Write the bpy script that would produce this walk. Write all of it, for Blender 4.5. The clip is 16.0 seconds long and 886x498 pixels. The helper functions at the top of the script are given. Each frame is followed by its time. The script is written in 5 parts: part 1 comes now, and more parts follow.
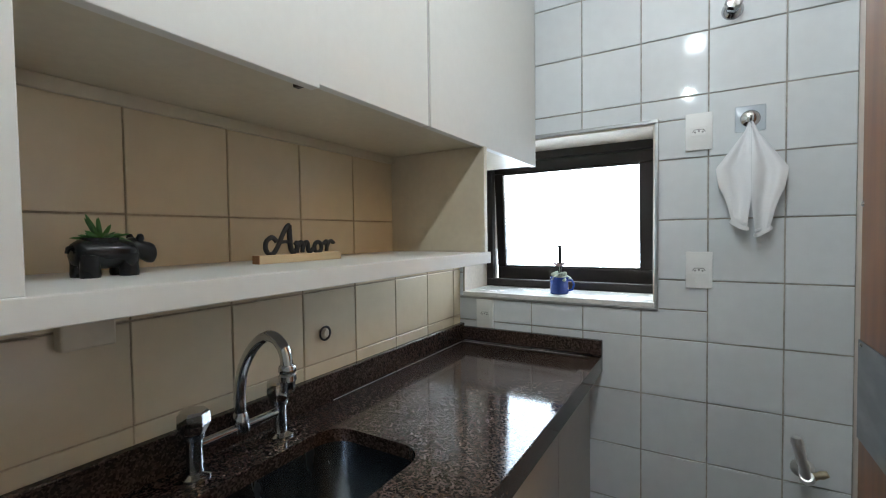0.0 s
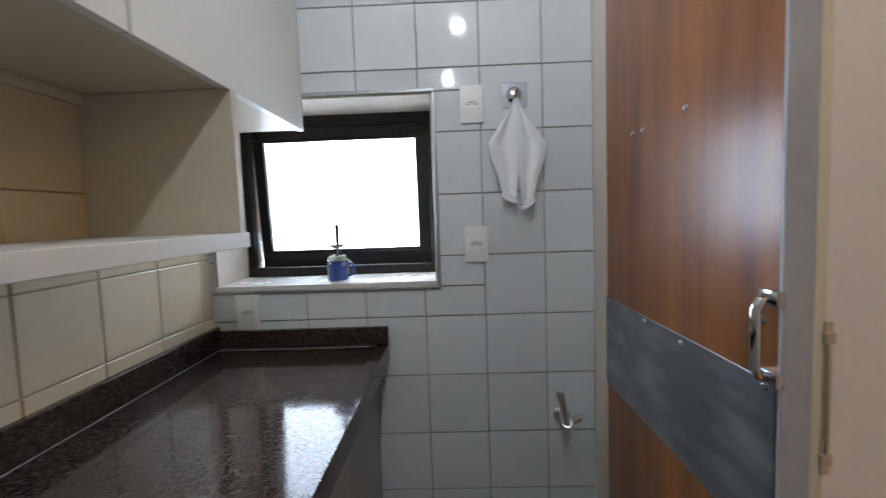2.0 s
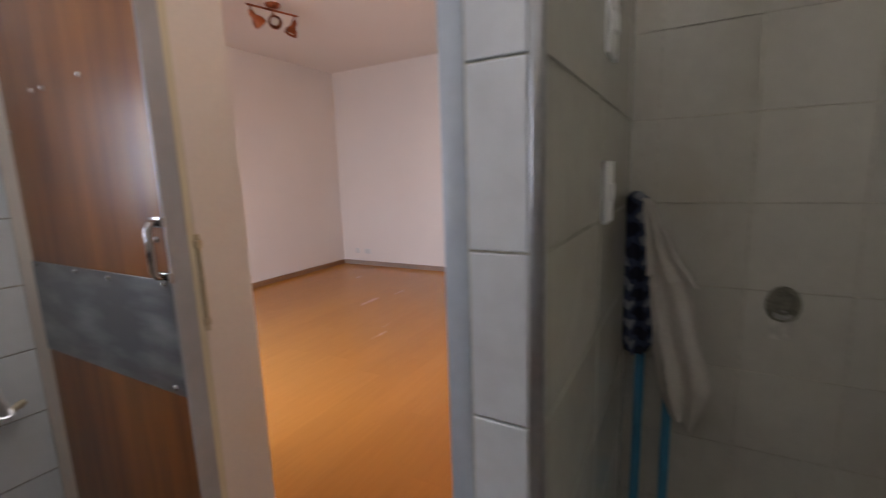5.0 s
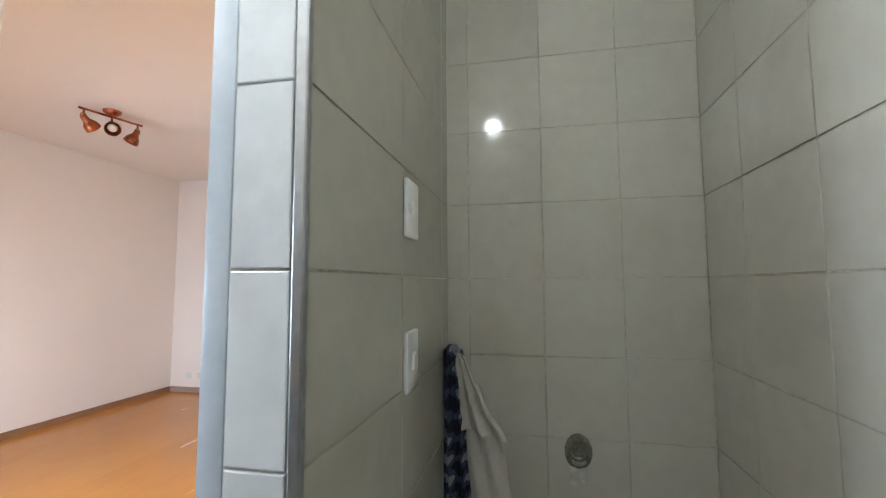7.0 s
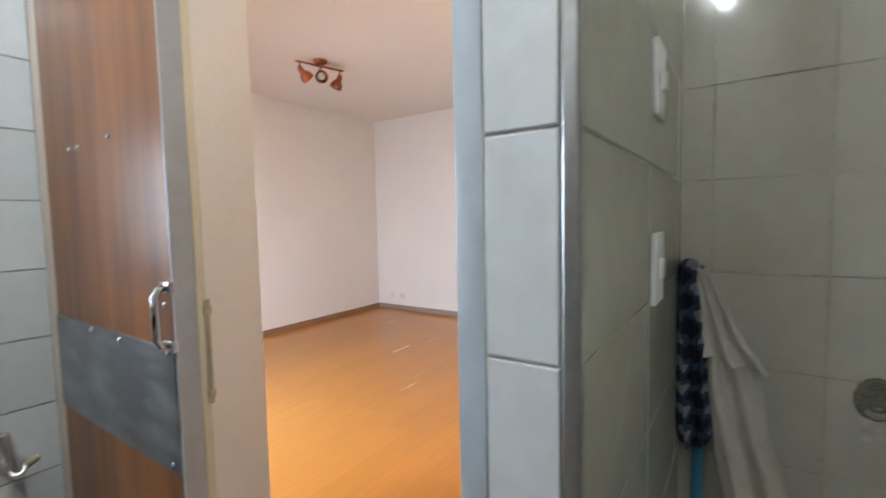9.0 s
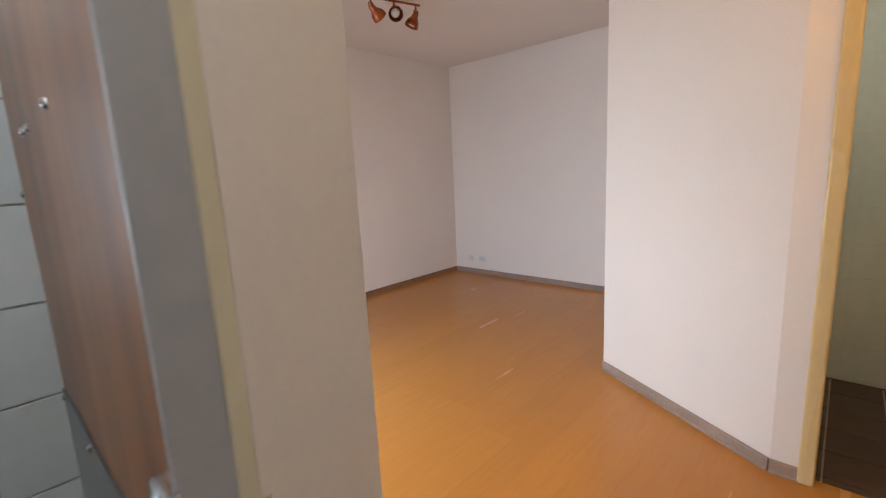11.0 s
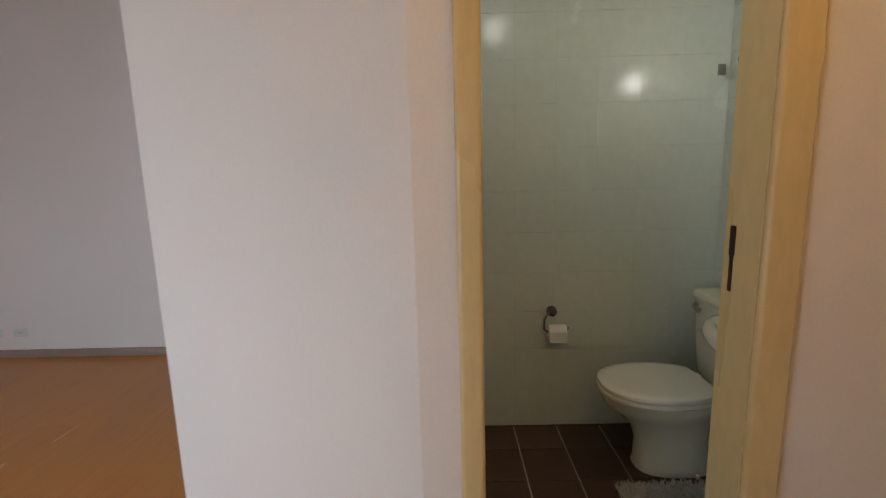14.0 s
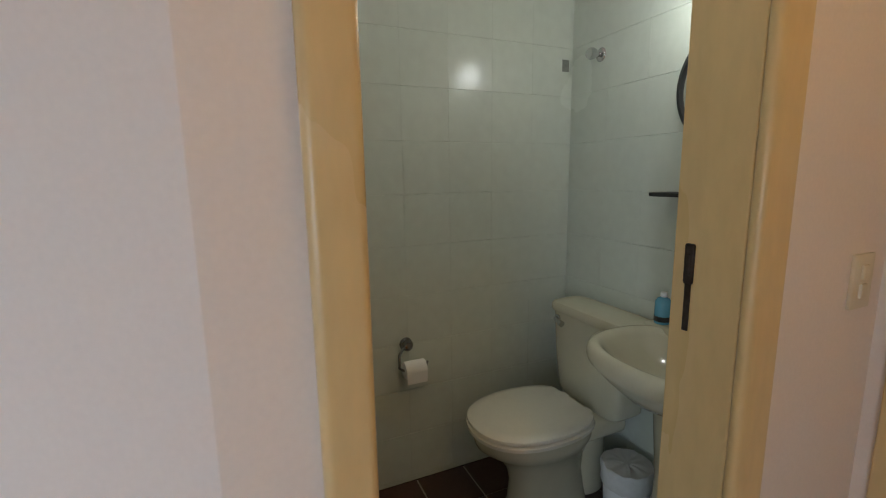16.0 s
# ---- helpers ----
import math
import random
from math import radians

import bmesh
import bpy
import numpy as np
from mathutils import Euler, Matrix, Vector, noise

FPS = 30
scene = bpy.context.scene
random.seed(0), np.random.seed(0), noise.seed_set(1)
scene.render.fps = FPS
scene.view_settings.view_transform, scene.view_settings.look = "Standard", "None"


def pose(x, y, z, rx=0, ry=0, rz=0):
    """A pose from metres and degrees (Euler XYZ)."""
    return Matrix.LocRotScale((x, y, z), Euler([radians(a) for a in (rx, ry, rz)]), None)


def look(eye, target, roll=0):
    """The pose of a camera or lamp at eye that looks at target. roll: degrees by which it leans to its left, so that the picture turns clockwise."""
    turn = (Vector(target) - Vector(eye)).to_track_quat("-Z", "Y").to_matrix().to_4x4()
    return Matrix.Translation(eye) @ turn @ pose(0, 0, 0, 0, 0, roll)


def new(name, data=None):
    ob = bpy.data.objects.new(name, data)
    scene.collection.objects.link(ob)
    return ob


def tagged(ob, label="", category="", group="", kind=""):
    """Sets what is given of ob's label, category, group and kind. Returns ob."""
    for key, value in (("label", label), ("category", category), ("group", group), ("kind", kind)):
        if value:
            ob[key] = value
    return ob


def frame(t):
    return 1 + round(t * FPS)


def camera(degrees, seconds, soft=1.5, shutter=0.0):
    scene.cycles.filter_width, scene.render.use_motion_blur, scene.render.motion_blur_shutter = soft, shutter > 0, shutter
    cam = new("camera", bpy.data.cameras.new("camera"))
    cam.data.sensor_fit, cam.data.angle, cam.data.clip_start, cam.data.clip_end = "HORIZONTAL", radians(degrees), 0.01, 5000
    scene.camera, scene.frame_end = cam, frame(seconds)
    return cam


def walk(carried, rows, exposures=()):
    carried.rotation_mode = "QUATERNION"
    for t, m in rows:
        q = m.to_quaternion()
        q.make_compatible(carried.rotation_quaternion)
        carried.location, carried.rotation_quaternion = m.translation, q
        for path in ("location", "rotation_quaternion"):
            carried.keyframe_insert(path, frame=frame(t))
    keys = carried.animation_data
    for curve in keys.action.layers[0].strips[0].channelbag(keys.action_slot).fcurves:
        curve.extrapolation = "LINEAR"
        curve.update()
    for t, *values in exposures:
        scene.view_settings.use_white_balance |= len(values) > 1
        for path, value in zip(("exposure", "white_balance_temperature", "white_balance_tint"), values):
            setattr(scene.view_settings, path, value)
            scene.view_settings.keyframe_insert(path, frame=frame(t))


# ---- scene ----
cam = camera(90.6, 16.0, soft=1.1, shutter=0.4)
PATH = [
    (0, (0.141, 0.005, 1.398), (-0.879, 1.724, 1.332), -0.8),
    (0.5, (0.148, 0.009, 1.405), (-0.848, 1.742, 1.344), -0.3),
    (1, (0.155, 0.05, 1.395), (-0.699, 1.856, 1.3), -0.5),
    (1.5, (0.116, 0.144, 1.382), (-0.383, 2.077, 1.271), -1.4),
    (2, (0.056, 0.222, 1.366), (0.007, 2.216, 1.216), -2.0),
    (2.5, (0.043, 0.227, 1.354), (0.347, 2.196, 1.175), -0.3),
    (3, (0.039, 0.175, 1.34), (0.631, 2.077, 1.16), -0.2),
    (3.5, (0.047, 0.105, 1.333), (0.988, 1.856, 1.11), -0.5),
    (4, (0.035, 0.052, 1.321), (1.223, 1.633, 1.021), -0.7),
    (4.5, (0.018, 0.001, 1.327), (1.501, 1.309, 1.028), -1.9),
    (5, (0.011, -0.067, 1.314), (1.73, 0.9, 0.986), -2.0),
    (5.2, (0.013, -0.108, 1.312), (1.799, 0.723, 0.965), -2.6),
    (7.3, (0.046, -0.165, 1.429), (1.997, 0.231, 1.623), -0.5),
    (7.5, (0.044, -0.163, 1.434), (1.987, 0.272, 1.621), -0.8),
    (8, (0.05, -0.131, 1.414), (1.947, 0.498, 1.501), -1.0),
    (8.5, (0.07, -0.081, 1.388), (1.864, 0.803, 1.366), -1.3),
    (9, (0.098, -0.045, 1.356), (1.751, 1.074, 1.223), -1.2),
    (9.2, (0.109, -0.031, 1.343), (1.685, 1.186, 1.16), -0.9),
    (11.3, (0.488, 0.523, 1.465), (1.932, 1.862, 1.116), -2.8),
    (11.6, (0.602, 0.559, 1.458), (2.138, 1.798, 1.134), -2.8),
    (11.8, (0.69, 0.561, 1.46), (2.29, 1.709, 1.111), -2.4),
    (12, (0.77, 0.566, 1.44), (2.443, 1.602, 1.082), -2.3),
    (12.6, (1.125, 0.574, 1.439), (2.982, 1.217, 1.068), -2.1),
    (13, (1.273, 0.605, 1.412), (3.216, 0.971, 1.114), -1.4),
    (13.5, (1.467, 0.576, 1.412), (3.435, 0.727, 1.085), -1.5),
    (14, (1.71, 0.536, 1.427), (3.684, 0.565, 1.106), -1.5),
    (14.5, (1.866, 0.526, 1.422), (3.838, 0.403, 1.115), -1.0),
    (15, (2.043, 0.566, 1.424), (3.98, 0.164, 1.131), -1.1),
    (15.5, (2.178, 0.595, 1.429), (4.03, -0.08, 1.092), -1.0),
    (16, (2.279, 0.569, 1.421), (4.086, -0.222, 1.093), -0.9),
]
EXPOSURES = [(0, 0.57, 6250, 7), (0.5, 0.38, 6250, 8), (1.5, 0.3, 6250, 11), (2.5, 0.1, 6300, 14), (4.0, -0.15, 6650, 20), (4.5, -0.18, 6850, 22), (5.0, 0.05, 7000, 22), (5.3, 0.15, 6900, 20), (7.3, 0.97, 6450, 9), (8.5, 0.83, 6450, 9), (9.2, 0.80, 6450, 9), (11.3, 0.0, 6600, 11), (12.0, -0.25, 6650, 11), (13.5, -0.34, 6400, 8), (14.5, -0.47, 6150, 7), (16, -0.42, 5950, 6)]
LIVING_W, KITCHEN_WIN_W, BEDROOM_W = 33.0, 2.8, 90.0
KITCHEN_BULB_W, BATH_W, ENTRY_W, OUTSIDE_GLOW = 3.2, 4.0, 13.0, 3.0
walk(cam, [(t, look(eye, target, roll)) for t, eye, target, roll in PATH], EXPOSURES)

# ---- world, sun and large lights ----
world = bpy.data.worlds.new("world")
scene.world = world
world.use_nodes = True
wn = world.node_tree.nodes
sky = wn.new("ShaderNodeTexSky")
sky.sky_type = "NISHITA"
sky.sun_disc = False
sky.sun_elevation, sky.sun_rotation = radians(50), radians(300)
world.node_tree.links.new(sky.outputs[0], wn["Background"].inputs[0])
wn["Background"].inputs[1].default_value = 0.08


def area_light(name, place, target, w, h, power, color, spread=180):
    data = bpy.data.lights.new(name, "AREA")
    data.shape, data.size, data.size_y, data.energy, data.color, data.spread = "RECTANGLE", w, h, power, color, radians(spread)
    ob = new(name, data)
    ob.matrix_world = look(place, target)
    return ob


def bulb_light(name, place, power, color, radius=0.03):
    data = bpy.data.lights.new(name, "POINT")
    data.energy, data.color, data.shadow_soft_size = power, color, radius
    ob = new(name, data)
    ob.location = place
    return ob


sun_data = bpy.data.lights.new("sun", "SUN")
sun_data.energy, sun_data.angle, sun_data.color = 1.0, radians(12), (1.0, 0.96, 0.9)
new("sun", sun_data).matrix_world = look((-10, 6, 12), (0, 0, 0))

DAY = (0.65, 0.80, 1.0)
area_light("living_window_light", (0.63, 2.98, 0.95), (3.0, 3.0, 0.25), 1.85, 1.5, LIVING_W, DAY, 140)
area_light("kitchen_window_light", (-0.37, 2.02, 1.46), (0.15, 0, 0.85), 0.60, 0.46, KITCHEN_WIN_W, DAY, 120)
area_light("bedroom_window_light", (-0.3, 7.6, 1.5), (2, 7.6, 1.2), 1.6, 1.4, BEDROOM_W, DAY)
for bx, by, bz, bright in ((0.06, 0.03, 2.27, 1.15), (0.06, 0.19, 2.25, 1.15), (0.11, 0.82, 2.30, 1.8)):
    bulb_light("kitchen_bulb_light", (bx, by, bz), KITCHEN_BULB_W * bright, (0.87, 0.96, 1.0), 0.016)
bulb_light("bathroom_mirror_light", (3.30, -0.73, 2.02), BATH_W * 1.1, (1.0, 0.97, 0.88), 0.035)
bulb_light("bathroom_ceiling_light", (3.28, 0.20, 2.39), BATH_W * 0.7, (1.0, 0.97, 0.88), 0.05)
# assumed lamp, never in view: added to warm the entrance wall and kitchen jamb
bulb_light("entry_warm_fill", (2.05, 0.02, 2.66), ENTRY_W, (1.0, 0.60, 0.18), 0.06)

# ---- materials ----


def node_mat(name):
    m = bpy.data.materials.new(name)
    m.use_nodes = True
    nt = m.node_tree
    return m, nt, nt.nodes["Principled BSDF"], nt.nodes, nt.links


def mat(name, color, rough=0.5, metal=0.0, var=0.06, scale=6.0, fine=60.0, bump=0.05, piece=0.0, coat=0.0, dirt=None, dirt_at=0.62, stretch=(1, 1, 1), spec=0.5, trans=0.0):
    """A surface with broad and fine variation of colour, a little uneven gloss and relief; piece: how far single pieces differ."""
    m, nt, p, n, l = node_mat(name)
    geo = n.new("ShaderNodeNewGeometry")
    mp = n.new("ShaderNodeMapping")
    mp.inputs["Scale"].default_value = stretch
    l.new(geo.outputs["Position"], mp.inputs["Vector"])
    big, small = n.new("ShaderNodeTexNoise"), n.new("ShaderNodeTexNoise")
    big.inputs["Scale"].default_value, small.inputs["Scale"].default_value = scale, fine
    big.inputs["Detail"].default_value, small.inputs["Detail"].default_value = 4, 3
    l.new(mp.outputs[0], big.inputs["Vector"])
    l.new(mp.outputs[0], small.inputs["Vector"])
    mix = n.new("ShaderNodeMath")
    mix.operation = "ADD"
    l.new(big.outputs["Fac"], mix.inputs[0])
    l.new(small.outputs["Fac"], mix.inputs[1])
    ramp = n.new("ShaderNodeMapRange")
    ramp.inputs["From Min"].default_value, ramp.inputs["From Max"].default_value = 0.7, 1.3
    ramp.inputs["To Min"].default_value, ramp.inputs["To Max"].default_value = 1 - var, 1 + var
    l.new(mix.outputs[0], ramp.inputs["Value"])
    tone = ramp.outputs[0]
    if piece:
        info = n.new("ShaderNodeObjectInfo")
        pr = n.new("ShaderNodeMapRange")
        pr.inputs["To Min"].default_value, pr.inputs["To Max"].default_value = 1 - piece, 1 + piece
        l.new(info.outputs["Random"], pr.inputs["Value"])
        mul = n.new("ShaderNodeMath")
        mul.operation = "MULTIPLY"
        l.new(tone, mul.inputs[0])
        l.new(pr.outputs[0], mul.inputs[1])
        tone = mul.outputs[0]
    sc = n.new("ShaderNodeVectorMath")
    sc.operation = "SCALE"
    sc.inputs[0].default_value = color
    l.new(tone, sc.inputs["Scale"])
    out = sc.outputs[0]
    if dirt:
        dn = n.new("ShaderNodeTexNoise")
        dn.inputs["Scale"].default_value, dn.inputs["Detail"].default_value = 2.2, 8
        l.new(geo.outputs["Position"], dn.inputs["Vector"])
        dr = n.new("ShaderNodeMapRange")
        dr.inputs["From Min"].default_value, dr.inputs["From Max"].default_value = dirt_at, dirt_at + 0.15
        l.new(dn.outputs["Fac"], dr.inputs["Value"])
        mx = n.new("ShaderNodeMix")
        mx.data_type = "RGBA"
        l.new(dr.outputs[0], mx.inputs["Factor"])
        l.new(out, mx.inputs[6])
        mx.inputs[7].default_value = (*dirt, 1)
        out = mx.outputs[2]
    l.new(out, p.inputs["Base Color"])
    rr = n.new("ShaderNodeMapRange")
    rr.inputs["From Min"].default_value, rr.inputs["From Max"].default_value = 0.3, 0.7
    rr.inputs["To Min"].default_value, rr.inputs["To Max"].default_value = max(rough - 0.06, 0.03), rough + 0.08
    l.new(big.outputs["Fac"], rr.inputs["Value"])
    l.new(rr.outputs[0], p.inputs["Roughness"])
    p.inputs["Metallic"].default_value = metal
    p.inputs["Specular IOR Level"].default_value = spec
    p.inputs["Coat Weight"].default_value = coat
    p.inputs["Coat Roughness"].default_value = 0.08
    p.inputs["Transmission Weight"].default_value = trans
    if bump:
        b = n.new("ShaderNodeBump")
        b.inputs["Strength"].default_value, b.inputs["Distance"].default_value = bump, 0.004
        l.new(mix.outputs[0], b.inputs["Height"])
        l.new(b.outputs[0], p.inputs["Normal"])
    return m


def wood_mat(name, dark, light, rough, axis, ring=14.0, piece=0.0, coat=0.0, along=0.9, across=14.0, contrast=1.0, fine=1.0, relief=0.08, spec=0.5):
    """Wood grain that runs along an axis: long streaks, with cathedral bands and fine pores."""
    m, nt, p, n, l = node_mat(name)
    geo, mp = n.new("ShaderNodeNewGeometry"), n.new("ShaderNodeMapping")
    sc = [across, across, across]
    sc["xyz".index(axis)] = along
    mp.inputs["Scale"].default_value = sc
    off = n.new("ShaderNodeObjectInfo")
    add = n.new("ShaderNodeVectorMath")
    add.operation = "ADD"
    jump = n.new("ShaderNodeMath")
    jump.operation = "MULTIPLY"
    jump.inputs[1].default_value = 7.0 if piece else 0.0
    l.new(off.outputs["Random"], jump.inputs[0])
    l.new(geo.outputs["Position"], add.inputs[0])
    l.new(jump.outputs[0], add.inputs[1])
    l.new(add.outputs[0], mp.inputs["Vector"])
    a, b = n.new("ShaderNodeTexNoise"), n.new("ShaderNodeTexNoise")
    a.inputs["Scale"].default_value, a.inputs["Detail"].default_value, a.inputs["Distortion"].default_value = 0.6, 5 if fine == 1.0 else 2, 0.6
    b.inputs["Scale"].default_value, b.inputs["Detail"].default_value = 5.0, 6
    l.new(mp.outputs[0], a.inputs["Vector"])
    l.new(mp.outputs[0], b.inputs["Vector"])
    w = n.new("ShaderNodeMath")
    w.operation = "MULTIPLY"
    w.inputs[1].default_value = ring
    l.new(a.outputs["Fac"], w.inputs[0])
    s = n.new("ShaderNodeMath")
    s.operation = "SINE"
    l.new(w.outputs[0], s.inputs[0])
    s2 = n.new("ShaderNodeMath")
    s2.operation = "MULTIPLY_ADD"
    s2.inputs[1].default_value, s2.inputs[2].default_value = 0.16 * contrast, 0.0
    l.new(s.outputs[0], s2.inputs[0])
    t = n.new("ShaderNodeMath")
    t.operation = "ADD"
    l.new(s2.outputs[0], t.inputs[0])
    soft_b = n.new("ShaderNodeMath")
    soft_b.operation = "MULTIPLY_ADD"
    soft_b.inputs[1].default_value, soft_b.inputs[2].default_value = fine, 0.5 - 0.5 * fine
    l.new(b.outputs["Fac"], soft_b.inputs[0])
    l.new(soft_b.outputs[0], t.inputs[1])
    mx = n.new("ShaderNodeMix")
    mx.data_type = "RGBA"
    cr = n.new("ShaderNodeMapRange")
    cr.inputs["From Min"].default_value, cr.inputs["From Max"].default_value = 0.5 - 0.3 / contrast, 0.5 + 0.3 / contrast
    l.new(t.outputs[0], cr.inputs["Value"])
    l.new(cr.outputs[0], mx.inputs["Factor"])
    mx.inputs[6].default_value, mx.inputs[7].default_value = (*dark, 1), (*light, 1)
    out = mx.outputs[2]
    if piece:
        pr = n.new("ShaderNodeMapRange")
        pr.inputs["To Min"].default_value, pr.inputs["To Max"].default_value = 1 - piece, 1 + piece
        l.new(off.outputs["Random"], pr.inputs["Value"])
        vs = n.new("ShaderNodeVectorMath")
        vs.operation = "SCALE"
        l.new(out, vs.inputs[0])
        l.new(pr.outputs[0], vs.inputs["Scale"])
        out = vs.outputs[0]
    l.new(out, p.inputs["Base Color"])
    rr = n.new("ShaderNodeMapRange")
    rr.inputs["To Min"].default_value, rr.inputs["To Max"].default_value = rough - 0.05, rough + 0.1
    l.new(a.outputs["Fac"], rr.inputs["Value"])
    l.new(rr.outputs[0], p.inputs["Roughness"])
    p.inputs["Coat Weight"].default_value = coat
    p.inputs["Coat Roughness"].default_value = 0.15
    bp = n.new("ShaderNodeBump")
    bp.inputs["Strength"].default_value, bp.inputs["Distance"].default_value = relief, 0.002
    p.inputs["Specular IOR Level"].default_value = spec
    l.new(b.outputs["Fac"], bp.inputs["Height"])
    l.new(bp.outputs[0], p.inputs["Normal"])
    return m


def granite_mat(name, rough):
    m, nt, p, n, l = node_mat(name)
    geo = n.new("ShaderNodeNewGeometry")
    v, nz = n.new("ShaderNodeTexVoronoi"), n.new("ShaderNodeTexNoise")
    v.inputs["Scale"].default_value = 260
    nz.inputs["Scale"].default_value, nz.inputs["Detail"].default_value = 90, 5
    for t in (v, nz):
        l.new(geo.outputs["Position"], t.inputs["Vector"])
    ramp = n.new("ShaderNodeValToRGB")
    cr = ramp.color_ramp
    cr.elements[0].color, cr.elements[0].position = (0.012, 0.008, 0.007, 1), 0.0
    cr.elements[1].color, cr.elements[1].position = (0.118, 0.082, 0.068, 1), 1.0
    e = cr.elements.new(0.45)
    e.color = (0.029, 0.019, 0.0155, 1)
    sep = n.new("ShaderNodeSeparateColor")
    l.new(v.outputs["Color"], sep.inputs[0])
    mixv = n.new("ShaderNodeMath")
    mixv.operation = "MULTIPLY_ADD"
    mixv.inputs[1].default_value = 0.6
    half = n.new("ShaderNodeMath")
    half.operation = "MULTIPLY"
    half.inputs[1].default_value = 0.45
    l.new(nz.outputs["Fac"], half.inputs[0])
    l.new(sep.outputs[0], mixv.inputs[0])
    l.new(half.outputs[0], mixv.inputs[2])
    l.new(mixv.outputs[0], ramp.inputs["Fac"])
    l.new(ramp.outputs[0], p.inputs["Base Color"])
    p.inputs["Roughness"].default_value = rough
    p.inputs["Specular IOR Level"].default_value = 0.32
    return m


def check_mat():
    m, nt, p, n, l = node_mat("navy_check_cloth")
    geo, mp = n.new("ShaderNodeNewGeometry"), n.new("ShaderNodeMapping")
    mp.inputs["Rotation"].default_value = (0.15, 0.1, 0.1)
    l.new(geo.outputs["Position"], mp.inputs["Vector"])
    w1, w2 = n.new("ShaderNodeTexWave"), n.new("ShaderNodeTexWave")
    w1.bands_direction, w2.bands_direction = "Y", "Z"
    for w in (w1, w2):
        w.inputs["Scale"].default_value, w.inputs["Distortion"].default_value = 6.0, 2.5
        l.new(mp.outputs[0], w.inputs["Vector"])
    a = n.new("ShaderNodeMath")
    l.new(w1.outputs["Fac"], a.inputs[0])
    l.new(w2.outputs["Fac"], a.inputs[1])
    ramp = n.new("ShaderNodeValToRGB")
    cr = ramp.color_ramp
    cr.interpolation = "CONSTANT"
    cr.elements[0].color = (0.012, 0.016, 0.035, 1)
    cr.elements[1].color, cr.elements[1].position = (0.27, 0.29, 0.33, 1), 0.76
    e = cr.elements.new(0.42)
    e.color = (0.05, 0.065, 0.12, 1)
    half = n.new("ShaderNodeMath")
    half.operation = "MULTIPLY"
    half.inputs[1].default_value = 0.5
    l.new(a.outputs[0], half.inputs[0])
    l.new(half.outputs[0], ramp.inputs["Fac"])
    l.new(ramp.outputs[0], p.inputs["Base Color"])
    p.inputs["Roughness"].default_value = 0.9
    return m


def glass_mat():
    m, nt, p, n, l = node_mat("window_glass")
    p.inputs["Base Color"].default_value = (0.95, 0.97, 0.97, 1)
    p.inputs["Roughness"].default_value = 0.02
    p.inputs["Transmission Weight"].default_value = 1.0
    p.inputs["IOR"].default_value = 1.05
    return m


def glow_mat(name, color, strength):
    m, nt, p, n, l = node_mat(name)
    p.inputs["Base Color"].default_value = (*color, 1)
    p.inputs["Emission Color"].default_value = (*color, 1)
    p.inputs["Emission Strength"].default_value = strength
    return m


def scuffed_mat():
    """Grey steel sheet with a broad blotchy rub and bright slanted scratches."""
    m, nt, p, n, l = node_mat("dull_steel_plate")
    geo, mp = n.new("ShaderNodeNewGeometry"), n.new("ShaderNodeMapping")
    mp.inputs["Rotation"].default_value = (radians(38), 0, 0)
    mp.inputs["Scale"].default_value = (1, 2.0, 8)
    l.new(geo.outputs["Position"], mp.inputs["Vector"])
    rub, lines = n.new("ShaderNodeTexNoise"), n.new("ShaderNodeTexNoise")
    rub.inputs["Scale"].default_value, rub.inputs["Detail"].default_value = 5.0, 2
    lines.inputs["Scale"].default_value, lines.inputs["Detail"].default_value = 3.0, 3
    l.new(geo.outputs["Position"], rub.inputs["Vector"])
    l.new(mp.outputs[0], lines.inputs["Vector"])
    mul = n.new("ShaderNodeMath")
    mul.operation = "MULTIPLY"
    l.new(rub.outputs["Fac"], mul.inputs[0])
    l.new(lines.outputs["Fac"], mul.inputs[1])
    ramp = n.new("ShaderNodeMapRange")
    ramp.inputs["From Min"].default_value, ramp.inputs["From Max"].default_value = 0.21, 0.48
    l.new(mul.outputs[0], ramp.inputs["Value"])
    mx = n.new("ShaderNodeMix")
    mx.data_type = "RGBA"
    mx.inputs[6].default_value, mx.inputs[7].default_value = (0.205, 0.218, 0.24, 1), (0.46, 0.48, 0.50, 1)
    l.new(ramp.outputs[0], mx.inputs["Factor"])
    l.new(mx.outputs[2], p.inputs["Base Color"])
    p.inputs["Metallic"].default_value = 0.85
    rr = n.new("ShaderNodeMapRange")
    rr.inputs["To Min"].default_value, rr.inputs["To Max"].default_value = 0.30, 0.42
    l.new(ramp.outputs[0], rr.inputs["Value"])
    l.new(rr.outputs[0], p.inputs["Roughness"])
    return m


TILE = mat("white_glazed_tile", (0.70, 0.735, 0.765), 0.065, var=0.03, scale=3, fine=25, bump=0.012, piece=0.035)
# warm lamplight is painted into this cream; the bulbs themselves are cool
TILE_LEFT = mat("warm_cast_glazed_tile", (0.64, 0.545, 0.39), 0.14, var=0.03, scale=3, fine=25, bump=0.012, piece=0.03)
GROUT = mat("grey_grout", (0.40, 0.385, 0.35), 0.85, var=0.35, scale=5, fine=90, bump=0.3)
GROUT_LEFT = mat("brownish_grout", (0.40, 0.33, 0.235), 0.85, var=0.3, scale=5, fine=90, bump=0.3)
GROUT_NICHE = mat("pale_grey_grout", (0.50, 0.47, 0.39), 0.8, var=0.35, scale=4, fine=90, bump=0.3)
